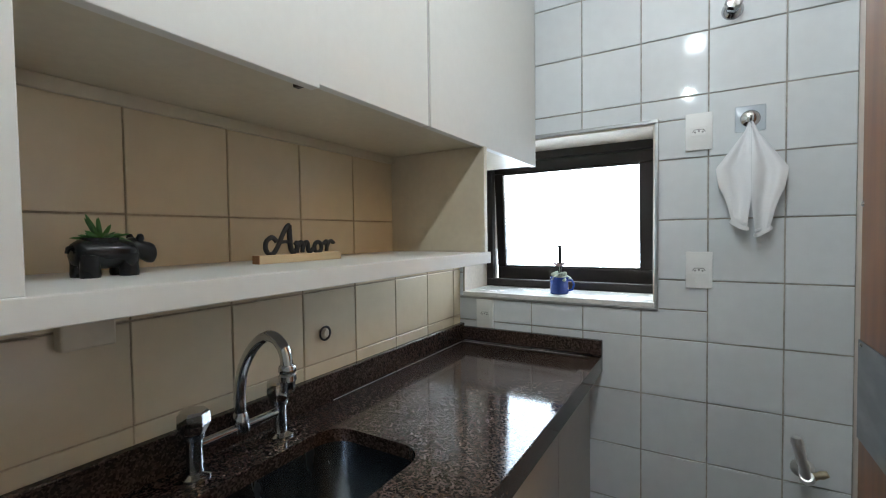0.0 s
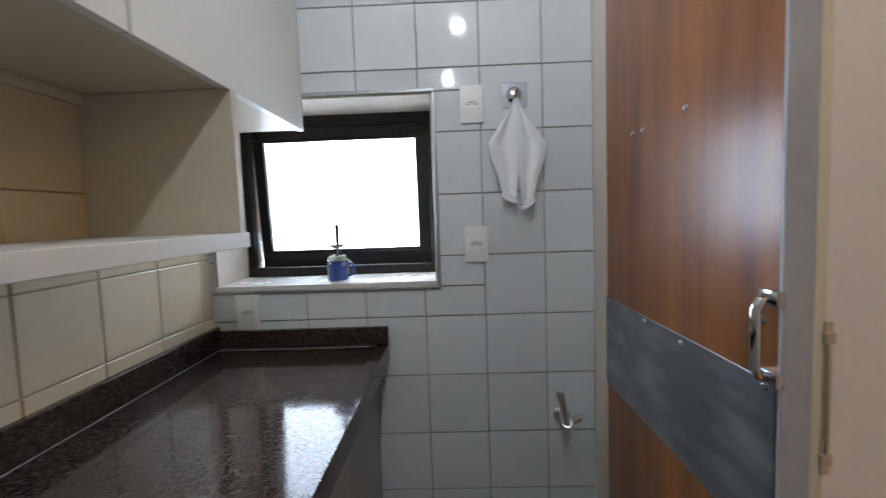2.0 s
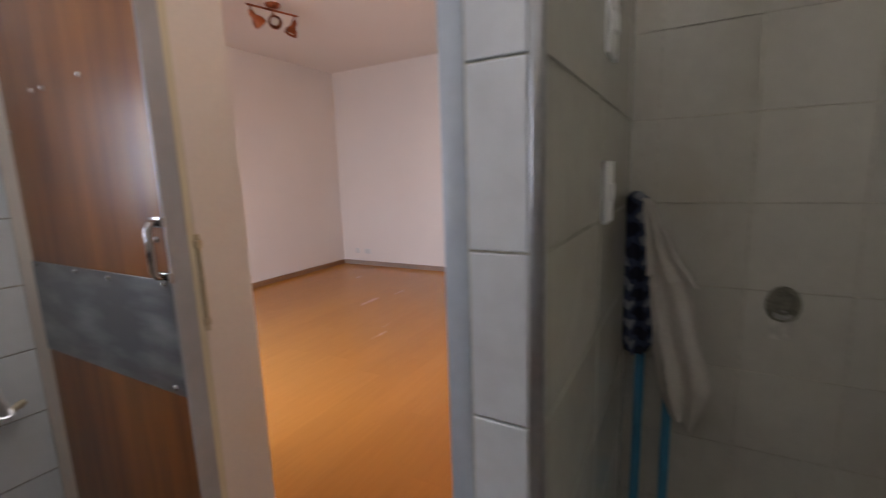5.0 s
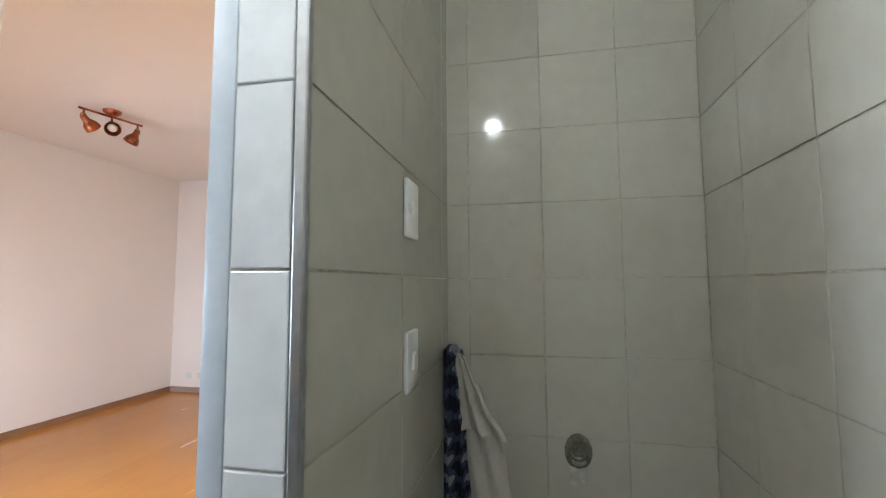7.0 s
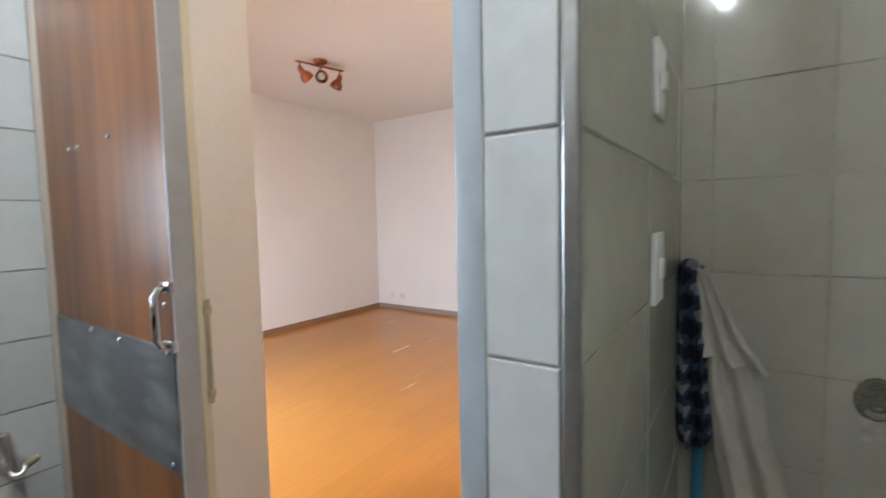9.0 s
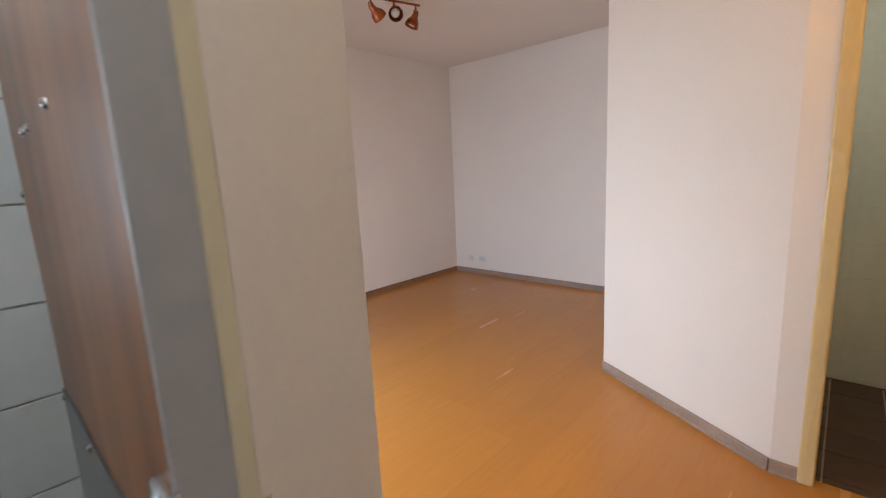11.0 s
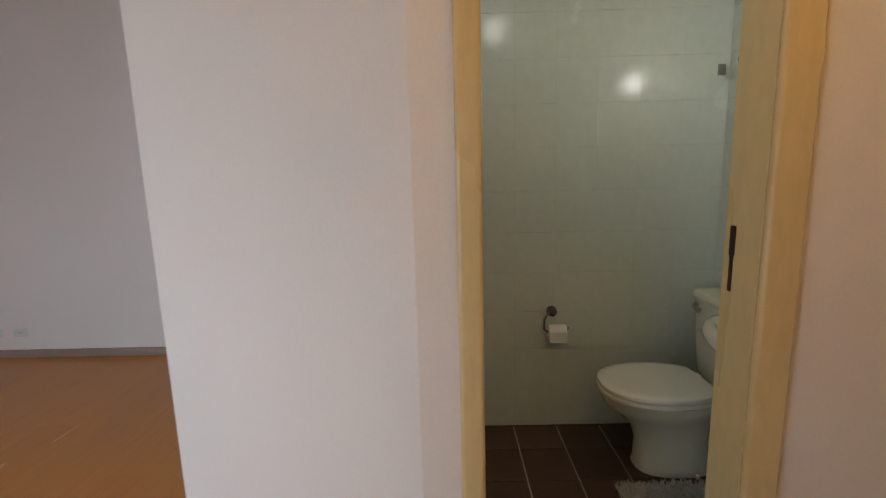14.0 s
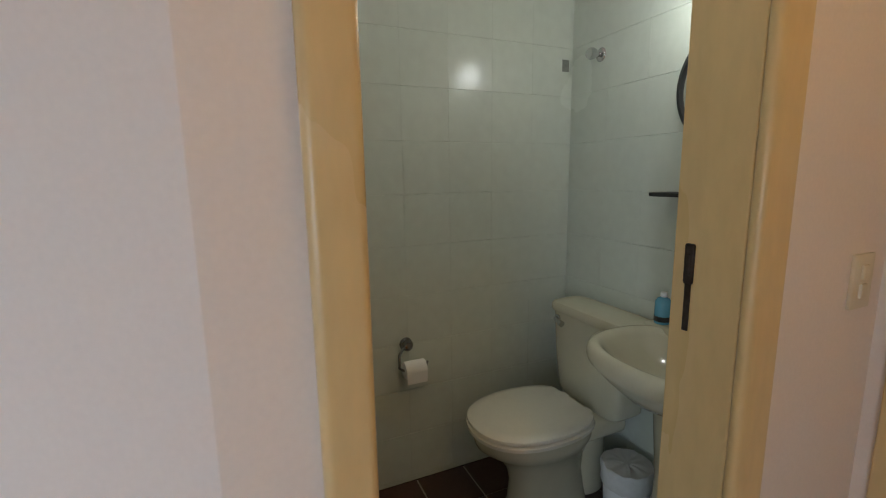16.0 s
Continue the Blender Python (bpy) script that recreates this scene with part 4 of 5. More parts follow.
for y, z in ((0.995, 1.536), (1.164, 1.531), (1.216, 1.532), (1.375, 1.455), (0.80, 1.215), (0.79, 1.13), (1.36, 1.13), (1.0, 1.125), (1.15, 1.128), (0.80, 0.92)):
    part("screw", lathe([(0.0, 0.0045), (0.004, 0.0035), (0.006, 0.0015), (0.0065, 0.0)][::-1], pose(0.460 if z > 1.14 else 0.4567, y, z, 0, -90, 0), 10), CHROME, panel, smooth=True)
part("track", box(0.44, 0.508, 0.24, 1.55, 2.21, 2.27, 0.003), ALU, door, "aluminium sliding track")

# ---- bathroom fixtures ----


def toilet():
    """Close-coupled pan with lid down; local +y points to the bowl's front."""
    t = thing("toilet", pose(3.705, -0.905, 0, 0, 0, 0), "ivory close-coupled toilet with closed white lid", "toilet")
    bm = bmesh.new()
    add_loft(bm, [oval(0, 0.37, 0.0, 0.118, 0.185, power=2.6), oval(0, 0.37, 0.03, 0.112, 0.178, power=2.6), oval(0, 0.375, 0.14, 0.110, 0.176), oval(0, 0.385, 0.22, 0.120, 0.192), oval(0, 0.410, 0.285, 0.150, 0.235), oval(0, 0.44, 0.335, 0.192, 0.268), oval(0, 0.44, 0.36, 0.198, 0.275), oval(0, 0.44, 0.385, 0.197, 0.276), oval(0, 0.44, 0.392, 0.186, 0.262)])
    add_box(bm, -0.150, 0.150, 0.055, 0.32, 0.315, 0.392, 0.03, 4)
    part("bowl", bm, CERAMIC, t, smooth=True)
    part("trapway", add_loft(bmesh.new(), [oval(0.0, 0.16, 0.0, 0.07, 0.10), oval(0, 0.16, 0.2, 0.075, 0.10), oval(0, 0.18, 0.32, 0.09, 0.10)]), CERAMIC, t, smooth=True)
    seat = [oval(0, 0.456, 0.392, 0.203, 0.269, power=2.3), oval(0, 0.456, 0.397, 0.211, 0.278, power=2.3), oval(0, 0.456, 0.411, 0.211, 0.278, power=2.3), oval(0, 0.456, 0.416, 0.203, 0.269, power=2.3)]
    lid = [oval(0, 0.458, 0.4195, 0.198, 0.264, power=2.3), oval(0, 0.458, 0.424, 0.207, 0.274, power=2.3), oval(0, 0.458, 0.436, 0.206, 0.273, power=2.3), oval(0, 0.458, 0.443, 0.196, 0.262, power=2.3), oval(0, 0.458, 0.4455, 0.17, 0.23, power=2.2), oval(0, 0.455, 0.446, 0.09, 0.13)]
    seat = [[Vector((v.x, max(v.y, 0.236), v.z)) for v in r] for r in seat]
    lid = [[Vector((v.x, max(v.y, 0.244), v.z)) for v in r] for r in lid]
    part("seat", add_loft(bmesh.new(), seat), SEAT, t, smooth=True)
    cover = part("lid", add_loft(bmesh.new(), lid), SEAT, t, "closed white lid", smooth=True)
    for x in (-0.075, 0.075):
        part("hinge", box(x - 0.022, x + 0.022, 0.205, 0.248, 0.392, 0.428, 0.007, 3), SEAT, cover, smooth=True)
    bm = bmesh.new()
    add_loft(bm, [oval(0, 0.095, 0.395, 0.17, 0.078, power=5), oval(0, 0.095, 0.42, 0.195, 0.084, power=6), oval(0, 0.096, 0.60, 0.215, 0.090, power=7), oval(0, 0.098, 0.787, 0.225, 0.092, power=7)])
    tank = part("tank", bm, CERAMIC, t, smooth=True)
    part("tank_lid", add_loft(bmesh.new(), [oval(0, 0.101, 0.788, 0.232, 0.097, power=7), oval(0, 0.101, 0.794, 0.238, 0.100, power=7), oval(0, 0.101, 0.817, 0.238, 0.100, power=7), oval(0, 0.101, 0.830, 0.228, 0.092, power=7), oval(0, 0.101, 0.834, 0.20, 0.08, power=6)]), CERAMIC, t, smooth=True)
    bm = lathe([(0.0, 0.0), (0.018, 0.0), (0.018, 0.008), (0.010, 0.014), (0.0, 0.015)], pose(0.170, 0.190, 0.756, -90, 0, 0), 18)
    add_tube(bm, [(0.170, 0.204, 0.756), (0.155, 0.211, 0.753), (0.115, 0.213, 0.745)], [0.012, 0.012, 0.015], 10)
    part("flush_lever", bm, CHROME, tank, "chrome flush lever", smooth=True)
    for s in (-1, 1):
        part("bolt_cap", lathe([(0.013, 0.0), (0.013, 0.008), (0.008, 0.014), (0.0, 0.016)], Matrix.Translation((s * 0.118, 0.30, 0.0)), 12), CERAMIC, t, smooth=True)
    return t


toilet()


def washbasin():
    t = thing("washbasin", pose(3.225, -0.905, 0, 0, 0, 0), "ivory ceramic pedestal washbasin", "washbasin")
    bm = bmesh.new()
    rings = [oval(0, 0.20, 0.65, 0.09, 0.11), oval(0, 0.215, 0.68, 0.17, 0.165), oval(0, 0.222, 0.725, 0.228, 0.205, power=2.2), oval(0, 0.228, 0.760, 0.262, 0.230, power=2.3), oval(0, 0.23, 0.778, 0.277, 0.242, power=2.4), oval(0, 0.23, 0.800, 0.284, 0.248, power=2.4), oval(0, 0.23, 0.822, 0.281, 0.245, power=2.4), oval(0, 0.23, 0.836, 0.270, 0.234, power=2.4),
        oval(0, 0.232, 0.840, 0.254, 0.218, power=2.3), oval(0, 0.235, 0.836, 0.240, 0.204, power=2.3), oval(0, 0.238, 0.818, 0.228, 0.190, power=2.2), oval(0, 0.243, 0.775, 0.196, 0.162), oval(0, 0.245, 0.725, 0.13, 0.11), oval(0, 0.245, 0.705, 0.04, 0.04)]
    add_loft(bm, rings)
    part("bowl", bm, CERAMIC, t, smooth=True)
    part("back_ledge", box(-0.27, 0.27, 0.002, 0.085, 0.79, 0.846, 0.018, 4), CERAMIC, t, smooth=True)
    part("pedestal", add_loft(bmesh.new(), [oval(0, 0.16, 0.0, 0.115, 0.105), oval(0, 0.16, 0.04, 0.10, 0.095), oval(0, 0.165, 0.35, 0.078, 0.08), oval(0, 0.175, 0.62, 0.095, 0.09), oval(0, 0.18, 0.68, 0.12, 0.11)]), CERAMIC, t, smooth=True)
    part("basin_tap", tube([(0, 0.05, 0.84), (0, 0.05, 0.91), (0, 0.065, 0.935), (0, 0.10, 0.94), (0, 0.14, 0.925)], 0.013, 12), CHROME, t, "chrome basin tap", smooth=True)
    return t


washbasin()


# ---- small things ----


def socket(name, m, label, mt=PLASTIC, kind=0, w=0.075, h=0.118, group="sockets on the tiled walls"):
    """A wall plate; local z points out of the wall. kind 0: socket with three pin holes, 1: rocker switch, 2: two rockers."""
    t = thing(name, m, label, "socket" if kind == 0 else "switch", group)
    plate = part("plate", box(-w / 2, w / 2, -h / 2, h / 2, 0, 0.0085, 0.0025, 3), mt, t, smooth=True)
    if kind == 0:
        part("insert", box(-0.023, 0.023, -0.014, 0.013, 0.006, 0.0098, 0.002), mt, plate)
        bm = bmesh.new()
        for x, y in ((-0.0105, -0.002), (0.0, 0.001), (0.0105, -0.002)):
            add_lathe(bm, [(0.0, 0.0106), (0.0030, 0.0106), (0.0030, 0.007)][::-1], Matrix.Translation((x, y, 0)), 8)
        add_tube(bm, [(-0.018, -0.002, 0.0096), (-0.012, 0.006, 0.0096), (0.012, 0.006, 0.0096), (0.018, -0.002, 0.0096)], 0.0012, 6)
        part("pin_holes", bm, SOCKET_GREY, plate, "dark pin holes under a hexagonal rim line")
    else:
        for k in range(kind):
            o = 0.0 if kind == 1 else (-0.02 + 0.04 * k)
            part("rocker", box(-0.012, 0.012, o - 0.016, o + 0.016, 0.006, 0.014, 0.003), mt, plate)
    return t


ON_WIN = Matrix(((1, 0, 0), (0, 0, -1), (0, 1, 0))).to_4x4()
T = Matrix.Translation
socket("wall_socket", T((0.128, YW - 0.005, 1.715)) @ ON_WIN, "white plastic wall socket on white tiles")
socket("wall_socket", T((0.130, YW - 0.005, 1.272)) @ ON_WIN, "white plastic wall socket below the hanging towel")
socket("wall_socket", T((-0.632, YW - 0.005, 1.070)) @ ON_WIN, "white plastic wall socket just above the granite upstand")
socket("wall_switch", T((0.836, 0.0625, 1.555)) @ ON_WIN, "white plastic switch plate on niche tiles", kind=1, h=0.108)
socket("wall_switch", T((0.836, 0.0625, 1.276)) @ ON_WIN, "white plastic switch plate on stained niche tiles", kind=1, h=0.108)
ON_EAST = Matrix(((0, 0, -1), (-1, 0, 0), (0, 1, 0))).to_4x4()
socket("wall_socket", T((5.25, 4.205, 0.215)) @ ON_EAST, "white socket low on the white wall", LAMINATE, w=0.118, h=0.075)
socket("cover_plate", T((5.25, 4.40, 0.215)) @ ON_EAST, "small painted cover plate low on the wall", LAMINATE, kind=1, w=0.075, h=0.075)
socket("light_switch", T((2.752, -0.592, 1.190)) @ ON_EAST, "cream plastic double light switch by a door", BEIGE_PLASTIC, kind=2)

# towel hook and dishcloth
hook = thing("towel_hook", T((0.263, YW - 0.005, 1.738)) @ ON_WIN, "clear and chrome suction towel hook", "hook")
part("pad", box(-0.039, 0.039, -0.039, 0.039, 0, 0.004, 0.0035, 3), mat("clear_blue_plastic", (0.55, 0.62, 0.68), 0.15, var=0.02, bump=0), hook, "clear bluish square pad", smooth=True)
part("disc", lathe([(0.0, 0.014), (0.015, 0.013), (0.023, 0.008), (0.026, 0.004)][::-1], steps=24), CHROME, hook, smooth=True)
part("peg", tube([(0, -0.002, 0.008), (0, -0.008, 0.022), (0, -0.018, 0.034), (0, -0.012, 0.044), (0, 0.0, 0.047)], [0.006, 0.005, 0.005, 0.005, 0.006], 10), CHROME, hook, smooth=True)


def skin(bm, rows, thick=0.0025):
    front = [[bm.verts.new(p) for p in r] for r in rows]
    back = [[bm.verts.new(p + Vector((0, thick, 0))) for p in r] for r in rows]
    for g, flip in ((front, False), (back, True)):
        for a, b in zip(g, g[1:]):
            for j in range(len(a) - 1):
                f = (a[j], a[j + 1], b[j + 1], b[j])
                bm.faces.new(f[::-1] if flip else f)
    loop_f = front[0] + [r[-1] for r in front[1:]] + front[-1][::-1][1:] + [r[0] for r in front[::-1]][1:-1]
    loop_b = back[0] + [r[-1] for r in back[1:]] + back[-1][::-1][1:] + [r[0] for r in back[::-1]][1:-1]
    m = len(loop_f)
    for k in range(m):
        bm.faces.new((loop_f[k], loop_b[k], loop_b[(k + 1) % m], loop_f[(k + 1) % m]))
    bmesh.ops.recalc_face_normals(bm, faces=bm.faces)
    return bm


def dishcloth():
    """A square cloth hung from its middle: two flaps that widen to shoulders and narrow to lace-edged ends, with a slit between."""
    t = thing("dishcloth", (0.263, YW - 0.030, 1.722), "white cotton dishcloth with lace ends hanging from a hook", "dishcloth")
    shape = ((0.0, 0.005), (0.10, 0.018), (0.44, 0.090), (0.62, 0.082), (0.82, 0.056), (1.0, 0.038))
    for side, seed, length in ((-1, 3, 0.315), (1, 8, 0.335)):
        rows = []
        for i in range(37):
            q = i / 36
            k = max(n for n in range(len(shape) - 1) if shape[n][0] <= q)
            f = (q - shape[k][0]) / (shape[k + 1][0] - shape[k][0])
            wide = shape[k][1] + (shape[k + 1][1] - shape[k][1]) * f
            slit = 0.010 * max(q - 0.72, 0) / 0.28
            row = []
            for j in range(19):
                u = j / 18
                drop = -q * length + (u ** 1.3) * 0.022 * q * q
                y = -0.012 - min(q * 3, 1) * (0.020 * abs(u - 0.42 - 0.25 * q) + 0.010 * abs(q - 0.66 - 0.1 * u) + 0.005 * math.sin(u * 9 + q * 2)) + noise.noise((u * 2.5, q * 3, seed)) * 0.006 - (0.010 if seed > 5 else 0.0) * (1 - u)
                row.append(Vector((side * (slit + u * wide), y, drop)))
            rows.append(row if side > 0 else row[::-1])
        part("fold", skin(bmesh.new(), rows, 0.002), CLOTH, t, smooth=True)
        bm = bmesh.new()
        for a, b in zip(rows[-1], rows[-1][1:]):
            c = (a + b) / 2
            add_lathe(bm, [(0.0068, -0.0006), (0.0068, 0.0006), (0.0036, 0.0006), (0.0036, -0.0006)], T(c + Vector((0, 0, -0.004))) @ pose(0, 0, 0, 90, 0, 0), 8)
            add_lathe(bm, [(0.004, -0.0006), (0.004, 0.0006), (0.002, 0.0006), (0.002, -0.0006)], T(c + Vector((0, -0.001, 0.010))) @ pose(0, 0, 0, 90, 0, 0), 6)
        part("lace", bm, CLOTH, t, "white crochet lace edge")


dishcloth()

# shower-type valve high on the end wall
valve = thing("wall_valve", T((0.216, YW - 0.005, 2.075)) @ ON_WIN, "chrome valve handle high on white tiles", "valve")
part("flange", lathe([(0.0, 0.016), (0.018, 0.015), (0.027, 0.006), (0.030, 0.0)][::-1]), CHROME, valve, smooth=True)
part("knob", lathe([(0.012, 0.012), (0.014, 0.03), (0.022, 0.036), (0.024, 0.055), (0.018, 0.062), (0.0, 0.064)], steps=8), CHROME, valve)

# gas tap low on the end wall
gas = thing("gas_tap", T((0.398, YW - 0.005, 0.690)) @ ON_WIN @ Matrix.Scale(1.15, 4), "chrome gas tap with brass nipple on white tiles", "tap")
part("flange", lathe([(0.0, 0.010), (0.014, 0.009), (0.024, 0.004), (0.026, 0.0)][::-1]), SATIN, gas, smooth=True)
part("body", tube([(0, 0, 0.004), (0, 0, 0.040), (0, 0.004, 0.066), (-0.004, 0.016, 0.078)], [0.011, 0.012, 0.016, 0.014], 12), SATIN, gas, smooth=True)
part("lever", tube([(-0.004, 0.008, 0.074), (-0.010, 0.040, 0.080), (-0.012, 0.046, 0.081), (-0.014, 0.052, 0.082), (-0.024, 0.100, 0.090), (-0.026, 0.112, 0.091)], [0.012, 0.012, 0.014, 0.012, 0.015, 0.011], 12, 0.8), SATIN, gas, smooth=True)
part("nipple", tube([(0.004, 0.004, 0.060), (0.020, 0.016, 0.064), (0.026, 0.019, 0.065), (0.038, 0.026, 0.067)], [0.010, 0.008, 0.010, 0.007], 10), BRASS, gas, "brass hose nipple", smooth=True)

# round cap on the side wall
cap = thing("wall_outlet_cover", pose(XL + 0.005, 0.865, 1.132, 0, 90, 0), "small round cream pipe cap with a dark rim", "outlet cover")
part("rim", lathe([(0.020, 0.0), (0.021, 0.003), (0.017, 0.004), (0.016, 0.0)], steps=20), CABLE, cap, smooth=True)
part("plug", lathe([(0.0, 0.008), (0.009, 0.008), (0.014, 0.003), (0.0155, 0.0)][::-1], steps=10), PAINTED_BOX, cap)

# junction box and clipped cable under the shelf
jb = thing("junction_box", (XL + 0.004, 0.322, 1.262), "cream overpainted junction box under the shelf", "junction box")
part("box", box(0, 0.03, -0.038, 0.038, -0.042, 0.049, 0.003), PAINTED_BOX, jb)
cable = thing("cable", (XL + 0.008, 0, 0), "dark cable clipped to the wall under the shelf", "cable")
part("cord", tube([(0, 0.362, 1.262), (0.004, 0.39, 1.278), (0.002, 0.44, 1.286), (0, 0.55, 1.29), (0.002, 0.66, 1.297), (0, 0.76, 1.301), (0.002, 0.86, 1.306), (0, 1.10, 1.309)], 0.004, 8), CABLE, cable, smooth=True)
part("cord", tube([(0, -0.15, 1.268), (0, 0.10, 1.272), (0, 0.286, 1.262)], 0.0035, 8), CABLE, cable, smooth=True)
for y, z in ((0.425, 1.284), (0.60, 1.293), (0.70, 1.298)):
    part("clip", box(-0.004, 0.009, y - 0.008, y + 0.008, z - 0.009, z + 0.010, 0.002), MATT_BLACK, cable)


# black animal-shaped planter (one plain mesh) and its plant
def planter():
    t = thing("planter", pose(-0.598, 0.303, ST, 0, 0, 90) @ Matrix.Scale(0.92, 4), "glossy black ceramic animal-shaped planter", "planter")
    bm = bmesh.new()
    add_loft(bm, [[Vector((x, 0.029 * s * math.cos(2 * math.pi * k / 28), 0.036 + 0.0225 * s * math.sin(2 * math.pi * k / 28))) for k in range(28)] for x, s in ((-0.047, 0.45), (-0.045, 0.74), (-0.038, 0.95), (-0.024, 1.05), (-0.004, 1.08), (0.016, 1.04), (0.028, 0.92), (0.034, 0.7))])
    add_loft(bm, [[Vector((x, 0.021 * s * math.cos(2 * math.pi * k / 24), z + 0.018 * s * math.sin(2 * math.pi * k / 24))) for k in range(24)] for x, s, z in ((0.020, 0.8, 0.042), (0.032, 1.0, 0.043), (0.042, 0.92, 0.042), (0.049, 0.90, 0.038), (0.056, 0.98, 0.035), (0.061, 0.94, 0.034), (0.064, 0.72, 0.034), (0.0645, 0.4, 0.034))])
    for x in (-0.031, 0.021):
        for y in (-0.017, 0.017):
            add_lathe(bm, [(0.0125, 0.0), (0.0135, 0.005), (0.0125, 0.02), (0.015, 0.034)], T((x, y, 0)), 16)
    for y in (-0.015, 0.015):
        add_lathe(bm, [(0.0, 0.012), (0.004, 0.010), (0.006, 0.004), (0.005, 0.0)][::-1], T((0.038, y, 0.055)) @ pose(0, 0, 0, 20 if y < 0 else -20, 0, 0), 12)
    add_tube(bm, [(-0.044, 0, 0.046), (-0.051, 0, 0.044), (-0.053, 0, 0.037)], [0.005, 0.0038, 0.0025], 8)
    add_lathe(bm, [(0.024, 0.050), (0.025, 0.060), (0.022, 0.060), (0.020, 0.055), (0.0, 0.055)], T((-0.010, 0, 0)), 24)
    part("figure", bm, BLACK, t, smooth=True)
    p = thing("succulent", T((-0.598, 0.294, ST + 0.049)), "small spiky green succulent in the black planter", "plant")
    rng = random.Random(4)
    for k in range(26):
        a, l, up = rng.uniform(0, 6.283), rng.uniform(0.030, 0.046), rng.uniform(0.25, 1.25)
        d = Vector((math.cos(a) * math.cos(up), math.sin(a) * math.cos(up), math.sin(up)))
        pts = [Vector((0, 0, 0)) + d * (l * q) + Vector((0, 0, -0.010 * q * q * (1.4 - up))) for q in (0.05, 0.3, 0.6, 0.85, 1.0)]
        part("leaf", tube(pts, [0.0026, 0.0034, 0.003, 0.002, 0.0004], 6, 0.45), LEAF, p, smooth=True)


planter()


# wooden block with the word in black letters
def word_sign():
    t = thing("word_sign", pose(-0.60, 0.655, ST, 0, 0, 90), "black cut-out word Amor on a pale wooden block", "sign")
    part("block", box(-0.108, 0.112, -0.011, 0.011, 0, 0.017, 0.0015), LIGHT_WOOD, t)
    part("block_end", box(-0.1085, -0.1075, -0.0105, 0.0105, 0.0005, 0.0165), BASE_WOOD, t, "dark end of the block")
    bm = bmesh.new()
    loop = [(0.0505 + 0.0105 * math.cos(a), 0.0290 + 0.0115 * math.sin(a)) for a in [radians(90 + 30 * k) for k in range(13)]]
    strokes = (
        (0.0048, ((-0.060, 0.044), (-0.070, 0.052), (-0.083, 0.045), (-0.086, 0.031), (-0.080, 0.020), (-0.068, 0.020), (-0.056, 0.035), (-0.044, 0.058), (-0.033, 0.074), (-0.027, 0.077))),
        (0.0056, ((-0.028, 0.077), (-0.027, 0.055), (-0.025, 0.032), (-0.020, 0.021), (-0.012, 0.024))),
        (0.0034, ((-0.054, 0.040), (-0.040, 0.043), (-0.024, 0.041))),
        (0.0046, ((-0.013, 0.036), (-0.008, 0.041), (-0.008, 0.030), (-0.009, 0.019))),
        (0.0046, ((-0.009, 0.024), (-0.001, 0.039), (0.005, 0.040), (0.007, 0.032), (0.006, 0.019))),
        (0.0046, ((0.006, 0.024), (0.014, 0.039), (0.020, 0.040), (0.022, 0.032), (0.022, 0.023), (0.028, 0.020), (0.037, 0.027))),
        (0.0046, loop),
        (0.0034, ((0.051, 0.040), (0.060, 0.036), (0.070, 0.037))),
        (0.0046, ((0.068, 0.036), (0.076, 0.042), (0.078, 0.036), (0.076, 0.019))),
        (0.0042, ((0.077, 0.028), (0.084, 0.039), (0.092, 0.042), (0.097, 0.038), (0.100, 0.040))))
    for r, line in strokes:
        add_tube(bm, smooth_line([(x, 0, z) for x, z in line], 5), r, 10)
    part("letters", bm, MATT_BLACK, t, "matt black word Amor in script letters", smooth=True)


word_sign()


